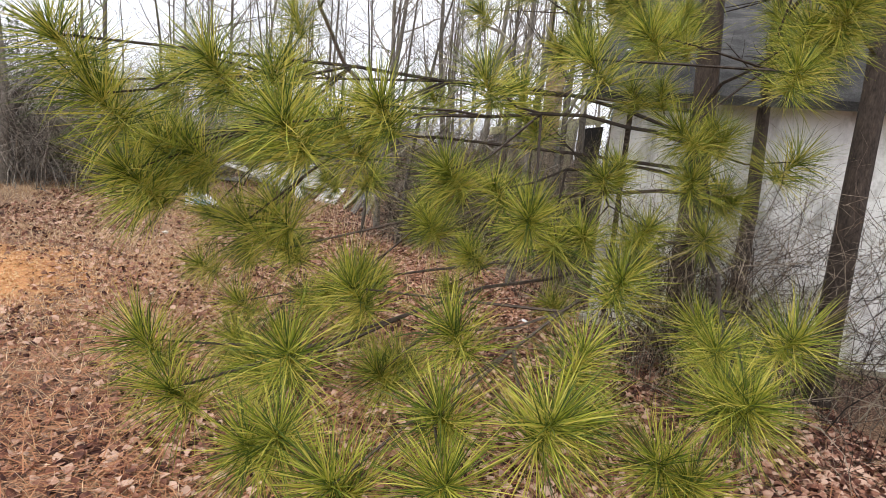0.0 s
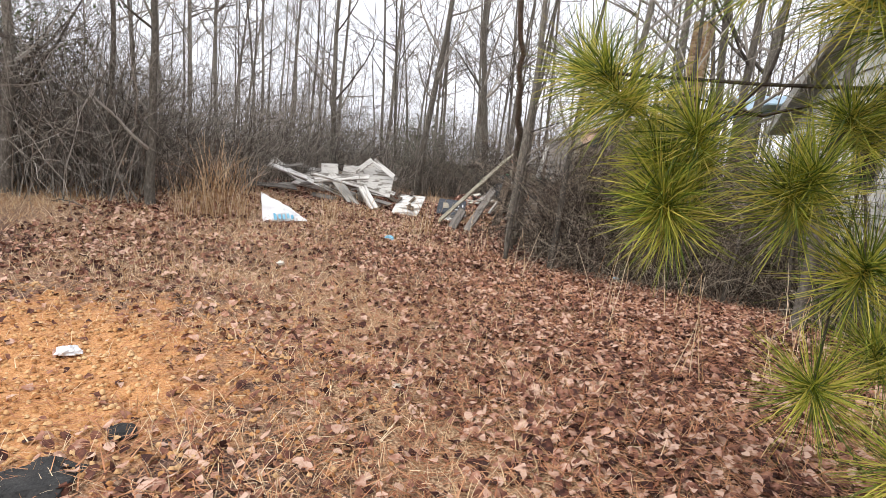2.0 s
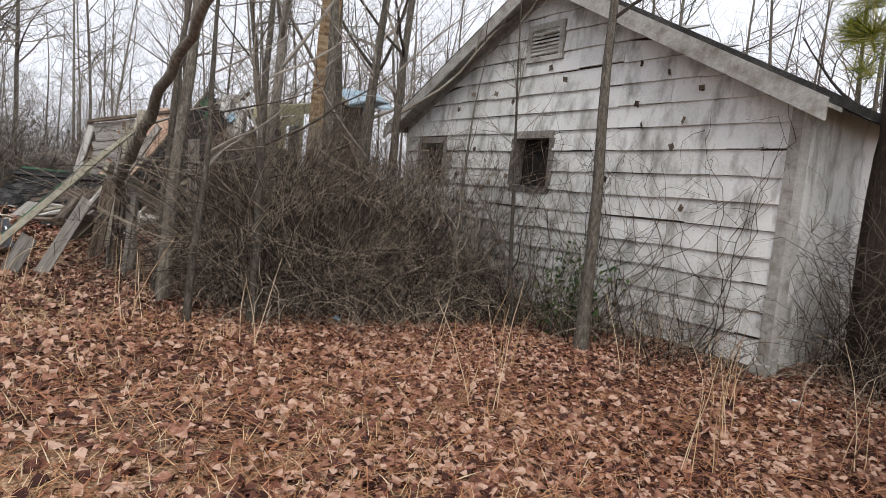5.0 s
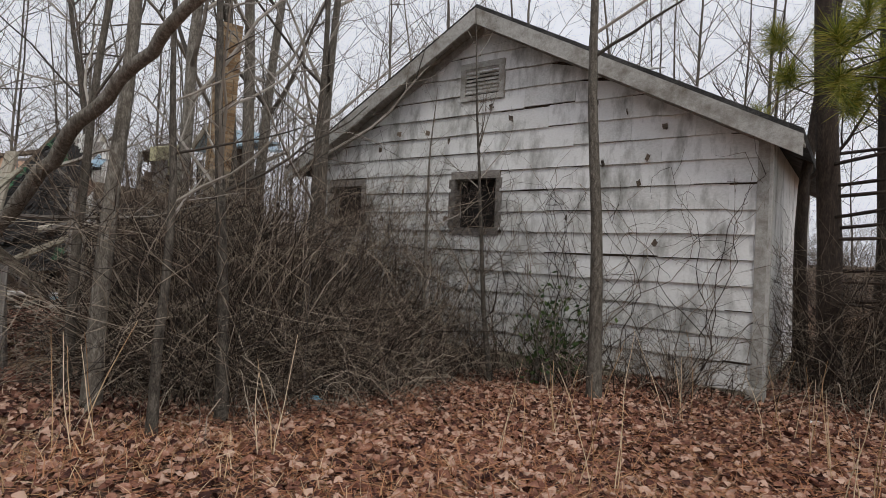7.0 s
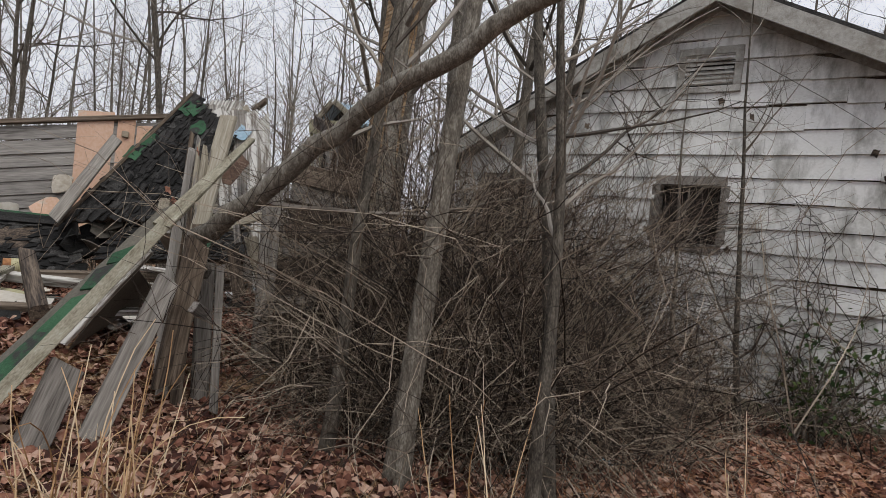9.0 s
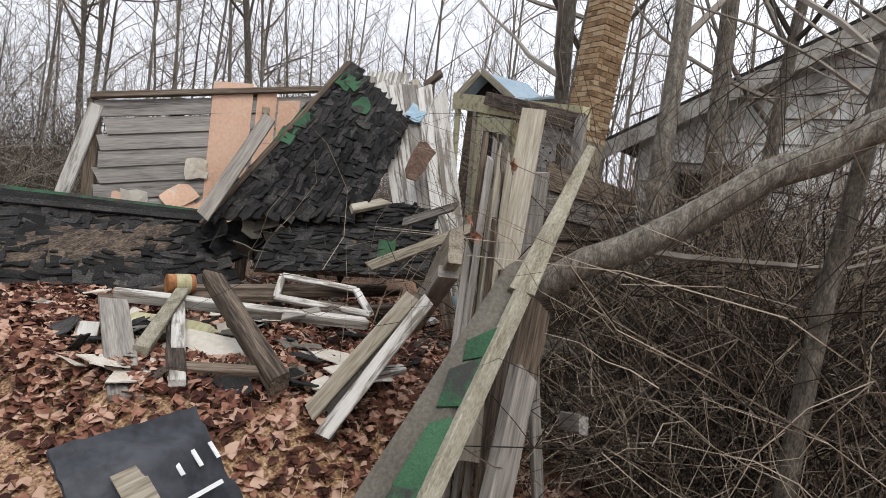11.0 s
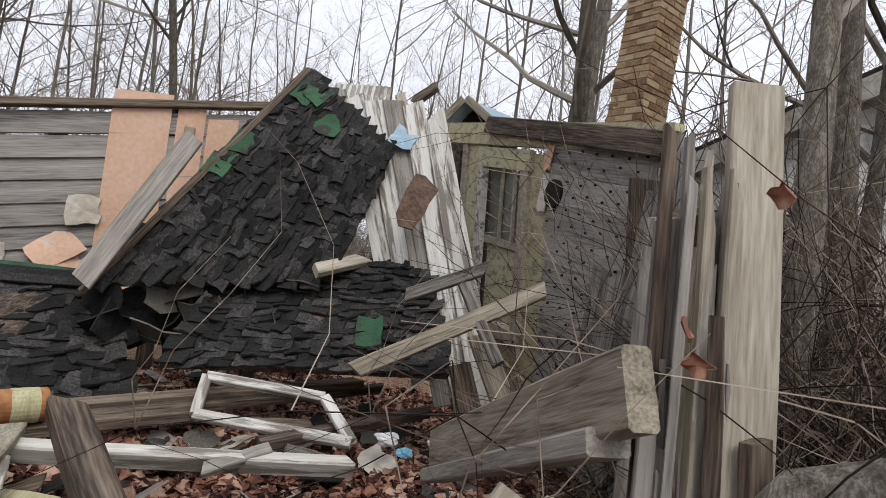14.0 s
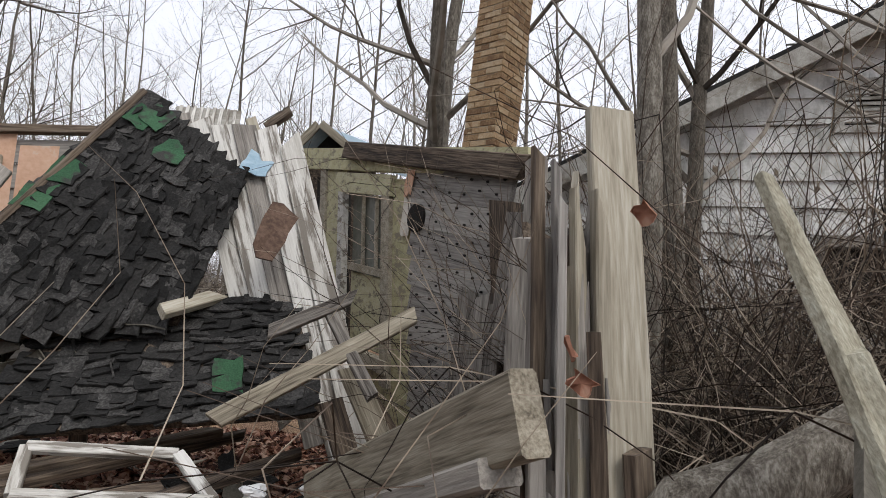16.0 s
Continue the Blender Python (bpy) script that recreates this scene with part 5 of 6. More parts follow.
# ---- brambles before the house and round the porch corner ----
bramble_kinds = []
for k in range(5):
    e = thing("bramble", "tangled brown bramble stems without leaves", "bramble", group="brambles beside the house")
    put("stem_tangle", thicket_mesh(70 + k, 46, 0.9 + 0.42 * k, 1.1, BROWN_TWIG, 0.24, 10, 0.0045), Matrix.Identity(4), e)
    bramble_kinds.append(e)
bb = np.random.default_rng(9)
bspots = []
while len(bspots) < 62:
    x, y = bb.uniform(-0.2, 3.0), bb.uniform(8.8, 10.9)
    wall = 1.83 + (y - 5.58) * 0.296
    if x > wall - 0.3 or x < -0.25 + max(0, 10.0 - y) * 0.55:
        continue
    bspots.append((x, y))
for y in np.arange(6.1, 9.0, 0.55):
    bspots.append((1.83 + (y - 5.58) * 0.296 - 0.4, y))
for _ in range(16):
    bspots.append((bb.uniform(0.4, 1.8), bb.uniform(9.9, 10.8)))
for _ in range(14):
    bspots.append((bb.uniform(-0.1, 0.9), bb.uniform(9.7, 10.5)))
for _ in range(22):
    bspots.append((bb.uniform(-0.5, 0.5), bb.uniform(9.6, 10.15)))
bspots += [(2.3, 4.4), (2.55, 4.0), (2.8, 4.6), (2.2, 4.7), (2.3, 5.0), (2.6, 4.9), (3.0, 4.3), (3.5, 3.8), (4.2, 3.3)]
for i, (x, y) in enumerate(bspots):
    k = bramble_kinds[i % 5 if y > 9.2 else 3 if y < 5.2 else i % 2]
    m = Matrix.Translation((x, y, float(ground_z(x, y)))) @ Matrix.Rotation(bb.uniform(0, 6.28), 4, "Z")
    if i < 5:
        bramble_kinds[i].matrix_basis = m
    else:
        copy_thing(k, m)

# vines creeping up the gable wall
vine_rng = np.random.default_rng(12)
for k in range(16):
    e = thing("wall_vine", "thin bare vine creeping up the white siding", "vine", hw(0, 0, 0), "vines on the house wall")
    v, f = [], []
    x0 = vine_rng.uniform(0.5, WIDTH - 0.1) if k > 5 else vine_rng.uniform(2.6, WIDTH - 0.1)
    for q in range(7):
        p = np.array([x0 + vine_rng.normal(0, 0.15), 0.05, 0.0])
        pts = [p.copy()]
        w = np.array([vine_rng.normal(0, 0.4), 0, 1.0])
        for s in range(16):
            w = w + np.array([vine_rng.normal(0, 0.45), 0, 0.12])
            w /= np.linalg.norm(w)
            p = p + w * vine_rng.uniform(0.08, 0.20)
            p[1] = 0.05 + abs(vine_rng.normal(0, 0.02))
            if p[2] > roof_z(min(max(p[0], 0), WIDTH)) - 0.15 or p[0] < 0 or p[0] > WIDTH:
                break
            pts.append(p.copy())
            if s > 2 and vine_rng.random() < 0.5:
                tw = wander(p, (vine_rng.normal(0, 1), 0.15, vine_rng.normal(0.2, 0.7)), vine_rng.uniform(0.15, 0.5), 4, 0.3, 0, vine_rng)
                tube([hw(*c) for c in tw], np.linspace(0.003, 0.0012, 5), 3, v, f)
        if len(pts) > 3:
            tube([hw(*c) for c in pts], np.linspace(0.006, 0.002, len(pts)), 3, v, f)
    put("stem_tangle", mesh_of("stem_tangle", v, f, BROWN_TWIG), Matrix.Identity(4), e)


# ---- pines ----
def needle_tuft(seed, count=380, length=0.235):
    """A brush of long needles round the tip of a twig that points along +z."""
    r = np.random.default_rng(seed)
    v, f = [], []
    for _ in range(count):
        base = np.array([r.normal(0, 0.005), r.normal(0, 0.005), r.uniform(-0.13, 0.02)])
        a = r.uniform(0, 2 * np.pi)
        el = r.uniform(0.15, 1.35) if base[2] > -0.06 else r.uniform(-0.25, 0.75)
        w = np.array([math.cos(a) * math.cos(el), math.sin(a) * math.cos(el), math.sin(el)])
        side = np.cross(w, r.normal(0, 1, 3))
        side /= np.linalg.norm(side)
        ln = length * r.uniform(0.65, 1.15)
        droop = np.array([0, 0, -r.uniform(0, 0.05)])
        mid, tip = base + w * ln * 0.55 + droop * 0.25, base + w * ln + droop
        i = len(v)
        hw_ = 0.0013
        v += [base - side * hw_, base + side * hw_, mid - side * hw_, mid + side * hw_, tip]
        f += [(i, i + 1, i + 3, i + 2), (i + 2, i + 3, i + 4)]
    return mesh_of("needle_tuft", v, f, NEEDLE)


TUFTS = [needle_tuft(s) for s in range(5)]
FAR_TUFTS = [needle_tuft(s + 10, 90, 0.2) for s in range(3)]
pine_rng = np.random.default_rng(41)


def pine(base, height, radius, boughs, label, lean=(0, 0)):
    """boughs: groups of tuft places; each group hangs on one limb from the trunk."""
    e = thing("pine_tree", label, "pine tree", (base[0], base[1], float(ground_z(*base))))
    z0 = float(ground_z(*base))
    line = wander((base[0], base[1], z0 - 0.1), (lean[0], lean[1], 1), height, 12, 0.02, 0.02, pine_rng)
    v, f = [], []
    tube(line, np.linspace(radius, radius * 0.35, 13), 10, v, f)
    put("trunk", mesh_of("trunk", v, f, PINE_BARK, True), Matrix.Identity(4), e)
    for zb, tips in boughs:
        root = np.array([np.interp(zb, line[:, 2], line[:, 0]), np.interp(zb, line[:, 2], line[:, 1]), zb])
        tips = [np.array(t, float) for t in tips]
        far = tips[0]
        v, f = [], []
        n = 9
        spine = np.array([root + (far - root) * u + np.array([0, 0, 0.12 * math.sin(math.pi * u)]) + pine_rng.normal(0, 0.015, 3) * (0 < u < 1) for u in np.linspace(0, 1, n)])
        tube(spine, np.linspace(0.018, 0.005, n), 5, v, f)
        ends = [(far, spine[-1] - spine[-2])]
        for t in tips[1:]:
            d = np.linalg.norm(spine - t, axis=1)
            i = max(1, int(np.argmin(d)) - 1)
            mid = (spine[i] + t) / 2 + pine_rng.normal(0, 0.03, 3) - np.array([0, 0, 0.03])
            tube([spine[i], mid, t], [0.008, 0.006, 0.004], 4, v, f)
            ends.append((t, t - mid))
            if pine_rng.random() < 0.75:
                u = t + pine_rng.normal(0, 0.13, 3)
                tube([mid, (mid + u) / 2, u], [0.005, 0.004, 0.003], 4, v, f)
                ends.append((u, u - mid))
        limb = put("bough", mesh_of("bough", v, f, PINE_BARK), Matrix.Identity(4), e)
        for t, w in ends:
            w = np.array(w) / (np.linalg.norm(w) + 1e-9) * 0.6 + np.array([0, 0, 0.7])
            m = Vector(t).to_3d()
            rot = Vector(w).to_track_quat("Z", "Y").to_matrix().to_4x4()
            put("needle_tuft", TUFTS[pine_rng.integers(5)], Matrix.Translation(m) @ rot @ Matrix.Rotation(pine_rng.uniform(0, 6), 4, "Z") @ Matrix.Scale(pine_rng.uniform(1.0, 1.3), 4), limb)
    return e


def spray(centre, count, spread):
    return [tuple(np.array(centre) + pine_rng.normal(0, 1, 3) * np.array(spread)) for _ in range(count)]


pine((2.45, 4.9), 9.0, 0.12, [
    (2.0, [(-1.02, 1.68, 1.98), (-0.92, 1.75, 1.79), (-0.57, 1.90, 1.97), (-1.02, 2.17, 1.42), (-0.75, 2.1, 1.62), (-0.3, 2.4, 1.8)]),
    (1.9, [(-0.16, 1.57, 1.74), (0.13, 1.70, 1.83), (-0.53, 2.18, 1.30), (0.34, 2.58, 1.60), (0.49, 2.36, 2.03), (0.76, 2.45, 1.40)]),
    (1.1, [(0.44, 1.35, 0.88), (0.77, 1.27, 0.92), (0.45, 1.68, 1.05), (0.17, 1.11, 0.76), (1.18, 2.24, 1.18), (0.01, 1.98, 1.10), (0.95, 1.7, 0.75)]),
    (0.9, [(-0.50, 1.50, 0.80), (-0.08, 1.45, 0.99), (-0.11, 1.21, 0.79), (-0.66, 1.61, 0.93), (-0.4, 2.0, 0.7), (0.1, 2.3, 0.6)]),
    (1.2, [(1.50, 1.60, 0.91), (1.50, 1.92, 1.00), (1.81, 1.95, 1.06), (1.7, 2.6, 0.9), (1.3, 1.5, 0.65)]),
    (1.6, [(0.6, 2.9, 1.5), (1.0, 3.1, 1.2), (1.3, 3.4, 1.6), (1.5, 3.0, 1.35), (0.8, 3.3, 1.9), (1.6, 3.6, 1.0), (1.1, 3.6, 0.7)]),
    (1.9, [(1.7, 3.0, 1.65), (2.0, 3.4, 1.9), (1.9, 3.2, 1.3), (2.2, 3.6, 1.5), (1.5, 3.8, 2.2), (2.4, 3.3, 1.8)]),
    (2.3, [(1.89, 2.45, 2.17), (1.32, 2.86, 2.38), (1.6, 3.0, 1.9), (2.2, 3.0, 2.5), (1.0, 2.7, 2.2)]),
    (1.7, [(-2.05, 3.75, 1.66), (-1.80, 4.15, 1.62), (-1.78, 3.67, 1.50), (-1.83, 3.70, 1.26), (-1.50, 3.60, 1.35), (-1.2, 3.8, 1.6), (-1.3, 3.5, 1.15), (-0.9, 3.7, 1.75), (-0.6, 3.9, 1.4)]),
    (2.2, [(-1.9, 3.3, 1.95), (-1.5, 3.4, 2.1), (-1.1, 3.5, 1.9), (-0.8, 3.6, 2.2), (-0.4, 3.9, 2.0), (0.1, 4.2, 2.1), (-1.6, 3.9, 2.2)]),
    (0.9, [(-1.06, 3.45, 0.55), (-1.1, 3.64, 0.87), (-0.6, 3.5, 0.6), (0.34, 4.3, 0.6), (-0.2, 3.3, 0.5), (-0.9, 3.0, 0.45)]),
    (1.5, [(-0.5, 2.7, 1.1), (0.2, 3.2, 1.3), (0.5, 3.6, 1.0), (-0.2, 3.1, 0.9), (0.9, 3.8, 1.4)]),
    (3.2, spray((1.2, 3.9, 3.3), 7, (0.5, 0.5, 0.2))), (3.8, spray((1.3, 5.2, 4.0), 7, (0.5, 0.4, 0.2))), (3.0, spray((1.4, 4.6, 3.0), 8, (0.5, 0.4, 0.25))), (4.5, spray((2.6, 3.7, 4.7), 8, (0.6, 0.5, 0.3))),
    (5.2, spray((1.8, 4.6, 5.4), 8, (0.6, 0.6, 0.3)))],
    "young pine with long yellow-green needles on low boughs")
pine((3.35, 4.15), 10.0, 0.10, [(2.6, spray((2.9, 3.2, 2.7), 7, (0.5, 0.4, 0.3))), (3.4, spray((3.1, 5.0, 3.5), 7, (0.5, 0.4, 0.3))), (4.2, spray((2.5, 3.8, 4.4), 7, (0.6, 0.5, 0.3))), (5.0, spray((3.6, 4.8, 5.2), 7, (0.6, 0.5, 0.3)))], "pine with dark bark beside the white house", (0.02, 0.0))
near_tree((3.0, 5.0), 6.0, 0.08, 121, "dark leafless trunk beside the house corner", (0.02, 0.02), 10, material=PINE_BARK)


def leafy_bush(place, height, width, count, label):
    e = thing("evergreen_bush", label, "bush", (*place, float(ground_z(*place))))
    r = np.random.default_rng(int(abs(place[0]) * 100))
    z0 = float(ground_z(*place))
    v, f = [], []
    stems = [wander((place[0] + r.normal(0, 0.08), place[1] + r.normal(0, 0.08), z0), (r.normal(0, 0.35), r.normal(0, 0.35), 1), height * r.uniform(0.6, 1.0), 7, 0.12, 0.03, r) for _ in range(12)]
    for s in stems:
        tube(s, np.linspace(0.014, 0.004, 8), 4, v, f)
    put("stem_tangle", mesh_of("stem_tangle", v, f, BARK), Matrix.Identity(4), e)
    v, f = [], []
    for _ in range(count):
        s = stems[r.integers(12)]
        c = s[r.integers(2, 8)] + r.normal(0, width * 0.22, 3)
        w = r.normal(0, 1, 3)
        w /= np.linalg.norm(w)
        side = np.cross(w, r.normal(0, 1, 3))
        side /= np.linalg.norm(side)
        ln, wd = r.uniform(0.04, 0.09), r.uniform(0.012, 0.022)
        i = len(v)
        v += [c, c + w * ln * 0.5 + side * wd, c + w * ln, c + w * ln * 0.5 - side * wd]
        f.append((i, i + 1, i + 2, i + 3))
    put("foliage", mesh_of("foliage", v, f, EVERGREEN), Matrix.Identity(4), e)


leafy_bush((-2.6, 19.2), 2.4, 1.3, 3500, "dense dark evergreen bush at the edge of the woods")
leafy_bush((-8.6, 9.4), 3.6, 1.2, 3500, "evergreen shrub in the grey brush")
leafy_bush((-9.6, 9.8), 4.2, 1.5, 3500, "tall evergreen shrub in the grey brush")
leafy_bush((1.75, 7.5), 1.1, 0.6, 380, "small evergreen shrub against the white wall")

# ---- leaf litter, straw and grass ----
def scattered(name, templates, count, area, size, material, label, category, tilt=0.35, lift=0.0, seed=0, density=None, flat=True):
    """Many small copies of flat pieces strewn over the ground, joined into one mesh."""
    r = np.random.default_rng(seed)
    x = r.uniform(area[0], area[1], count)
    y = r.uniform(area[2], area[3], count)
    if density is not None:
        keep = r.uniform(0, 1, count) < density(x, y)
        x, y = x[keep], y[keep]
    n = len(x)
    z = ground_z(x, y) + 0.018 * (np.sin(x * 3.1 + np.sin(y * 2.3)) + np.sin(y * 4.7 + x * 1.3)) + lift + np.abs(r.normal(0, 0.008, n))
    which = r.integers(len(templates), size=n)
    allv, allf, off = [], [], 0
    for t, (tv_, tf_) in enumerate(templates):
        idx = np.where(which == t)[0]
        k = len(idx)
        a, b, c = r.uniform(0, 2 * np.pi, k), r.normal(0, tilt, k), r.normal(0, tilt, k)
        s = size * r.uniform(0.6, 1.3, k)
        V = np.asarray(tv_)[None] * s[:, None, None]
        cb, sb, cc, sc, ca, sa = np.cos(b), np.sin(b), np.cos(c), np.sin(c), np.cos(a), np.sin(a)
        X, Y, Z = V[..., 0], V[..., 1], V[..., 2]
        Y, Z = Y * cb[:, None] - Z * sb[:, None], Y * sb[:, None] + Z * cb[:, None]
        X, Z = X * cc[:, None] + Z * sc[:, None], -X * sc[:, None] + Z * cc[:, None]
        X, Y = X * ca[:, None] - Y * sa[:, None], X * sa[:, None] + Y * ca[:, None]
        P = np.stack([X + x[idx][:, None], Y + y[idx][:, None], Z + z[idx][:, None]], -1)
        m = len(tv_)
        F = np.asarray(tf_)[None] + (off + np.arange(k) * m)[:, None, None]
        allv.append(P.reshape(-1, 3))
        allf.append(F.reshape(-1, len(tf_[0])))
        off += k * m
    V, F = np.concatenate(allv), np.concatenate(allf)
    me = bpy.data.meshes.new(name)
    me.vertices.add(len(V))
    me.vertices.foreach_set("co", V.ravel())
    w = F.shape[1]
    me.loops.add(F.size)
    me.loops.foreach_set("vertex_index", F.ravel().astype(np.int32))
    me.polygons.add(len(F))
    me.polygons.foreach_set("loop_start", np.arange(0, F.size, w, dtype=np.int32))
    me.update(calc_edges=True)
    me.materials.append(material)
    return tagged(new(name, me), label, category, kind="stuff")


def leaf_template(seed):
    """A curled lobed leaf, a ridge with two folded sides, all in quads."""
    r = np.random.default_rng(seed)
    n = 4
    v = []
    for i in range(n):
        u = i / (n - 1)
        w = (0.10, 0.36, 0.27, 0.03)[i] * r.uniform(0.75, 1.25)
        up = 0.12 * math.sin(math.pi * u) + r.normal(0, 0.05)
        bend = 0.28 * r.uniform(0.2, 1) * w
        v += [(u - 0.5, -w, up + bend * r.uniform(0.2, 2.2)), (u - 0.5, 0, up), (u - 0.5, w, up + bend * r.uniform(0.2, 2.2))]
    f = []
    for i in range(n - 1):
        f += [(3 * i, 3 * i + 1, 3 * i + 4, 3 * i + 3), (3 * i + 1, 3 * i + 2, 3 * i + 5, 3 * i + 4)]
    return v, f


def blade_template(seed, rise):
    r = np.random.default_rng(seed)
    c = r.uniform(0.1, 0.5)
    v = []
    for i in range(4):
        u = i / 3
        w = 0.018 * (1 - 0.8 * u)
        v += [(u * (1 - rise) + c * u * u * 0.4, -w, u * rise - 0.25 * u * u * rise), (u * (1 - rise) + c * u * u * 0.4, w, u * rise - 0.25 * u * u * rise)]
    return v, [(0, 1, 3, 2), (2, 3, 5, 4), (4, 5, 7, 6)]


def clearing(x, y):
    """How leafy the ground is: thick near the house and the ruin, thin on the clay and the straw."""
    d = np.sqrt((x + 5.0) ** 2 + (y - 4.9) ** 2)
    patchy = 0.5 + 0.5 * np.sin(x * 1.7 + np.sin(y * 1.1) * 2) * np.sin(y * 1.9 + x * 0.6)
    shade = np.clip((x + 2.3 + (y - 4) * 0.22) / 3.2, 0, 1)
    return np.clip(0.10 + 0.30 * patchy ** 2 + 0.70 * shade, 0, 1) * np.clip((d - 0.7) / 1.3, 0.12, 1)


def straw_field(x, y):
    patchy = 0.5 + 0.5 * np.sin(x * 1.3 + 1 + np.sin(y * 0.9) * 2) * np.sin(y * 1.5 - x * 0.7)
    sun_side = np.clip((-0.2 - x - (y - 4) * 0.05) / 3.0, 0.04, 1)
    d = np.sqrt((x + 5.0) ** 2 + (y - 4.9) ** 2)
    return np.clip(sun_side * (0.35 + 0.75 * patchy), 0, 1) * np.clip((d - 0.8) / 1.2, 0.06, 1)


LEAVES = [leaf_template(s) for s in range(5)]
scattered("leaf_litter", LEAVES, 210000, (-6.5, 3.4, 1.0, 14.8), 0.058, LEAF, "thick litter of curled brown oak leaves", "leaf litter", 0.45, 0.008, 1, clearing)
scattered("pine_straw", [blade_template(s, 0.04) for s in range(4)], 80000, (-6.0, 3.0, 0.8, 9.5), 0.17, PINE_STRAW, "fallen reddish pine needles on the ground", "pine straw", 0.14, 0.012, 2, lambda x, y: np.clip(1.1 - np.abs(x + 0.8 - (y - 4) * 0.1) / 4.0, 0.15, 1))
scattered("dry_grass", [blade_template(s + 5, 0.55) for s in range(5)], 130000, (-9.0, 1.5, 1.5, 12.0), 0.14, STRAW, "short dry straw-coloured grass", "grass", 0.5, -0.005, 3, straw_field)

# gravel on the bare clay
def pebble_template(seed):
    r = np.random.default_rng(seed)
    v = [(math.cos(a) * 0.5, math.sin(a) * 0.4, 0) for a in np.linspace(0, 2 * np.pi, 6, endpoint=False)]
    v += [(x * 0.6 + r.normal(0, 0.05), y * 0.6, 0.32 + r.normal(0, 0.05)) for x, y, _ in v]
    return v, [(i, (i + 1) % 6, 6 + (i + 1) % 6, 6 + i) for i in range(6)] + [(6, 7, 8, 9), (6, 9, 10, 11)]


scattered("gravel", [pebble_template(s) for s in range(3)], 9000, (-7.0, -2.6, 2.8, 6.6), 0.03, PEBBLE, "orange gravel on bare clay", "gravel", 0.2, 0.0, 4, lambda x, y: np.clip(1.3 - np.sqrt((x + 4.7) ** 2 + (y - 4.9) ** 2) / 1.8, 0, 1))

# broken asphalt lumps at the start of the clearing
lump_rng = np.random.default_rng(8)
for x, y, s in ((-3.95, 4.0, 0.30), (-3.5, 3.72, 0.22), (-3.85, 4.45, 0.12), (-4.3, 3.9, 0.3), (-3.6, 3.35, 0.3), (-4.2, 3.4, 0.4), (-3.3, 3.3, 0.2), (-3.62, 4.38, 0.07), (-4.6, 3.6, 0.4), (-3.05, 3.45, 0.12)):
    bm = bmesh.new()
    bmesh.ops.create_icosphere(bm, subdivisions=3, radius=1)
    for v in bm.verts:
        k = noise.noise(v.co * 1.7 + Vector((x * 3, y * 5, 0))) * 0.4 + noise.noise(v.co * 6) * 0.14
        v.co *= 1 + k
        v.co = Vector((v.co.x * s * 0.62, v.co.y * s * 0.55, v.co.z * s * 0.20))
    me = bpy.data.meshes.new("asphalt_lump")
    bm.to_mesh(me)
    bm.free()
    me.materials.append(ASPHALT)
    ob = put("asphalt_lump", me, Matrix.Translation((x, y, float(ground_z(x, y)) + s * 0.04)) @ pose(0, 0, 0, 0, 0, lump_rng.uniform(0, 360)))
    tagged(ob, "black lump of broken asphalt on the clay", "asphalt lump", "broken asphalt")

# tall dry stalks and broom grass
stalk_rng = np.random.default_rng(15)


def stalk_clump(place, count, height, label, spread=0.08, arch=0.05):
    e = thing("dry_grass_clump", label, "grass clump", (*place, float(ground_z(*place))), "tall dry stalks")
    v, f = [], []
    for _ in range(count):
        a = stalk_rng.uniform(0, 6.28)
        p = (place[0] + stalk_rng.normal(0, spread), place[1] + stalk_rng.normal(0, spread), float(ground_z(*place)) - 0.02)
        line = wander(p, (math.cos(a) * 0.15, math.sin(a) * 0.15, 1), height * stalk_rng.uniform(0.5, 1.1), 7, 0.05, -arch * stalk_rng.uniform(0, 1.5), stalk_rng)
        tube(line, np.linspace(0.0035, 0.0015, 8), 3, v, f)
    put("blade_tuft", mesh_of("blade_tuft", v, f, STRAW), Matrix.Identity(4), e)


for x, y, n, h in ((-0.86, 6.81, 5, 0.8), (-1.71, 9.39, 6, 0.7), (0.0, 5.51, 6, 0.75), (0.21, 4.9, 4, 0.7), (0.75, 8.97, 4, 0.7), (1.25, 9.1, 4, 0.7), (-0.64, 5.62, 5, 0.7), (-1.29, 8.51, 3, 0.7), (-0.62, 7.28, 3, 0.7), (-0.09, 7.08, 6, 0.6), (0.49, 5.7, 4, 0.6), (0.6, 6.3, 4, 0.7)):
    stalk_clump((x, y), n, h, "thin tall dry grass stalks in the leaves")
for x, y, n, h in ((-5.12, 9.43, 60, 1.0), (-4.85, 9.5, 45, 0.8), (-3.75, 10.1, 30, 0.6), (-2.35, 10.4, 30, 0.7), (-2.6, 10.2, 20, 0.55), (-5.4, 9.2, 40, 0.6), (-3.3, 10.6, 25, 0.5)):
    stalk_clump((x, y), n, h, "clump of orange broom grass arching over", 0.10, 0.22)

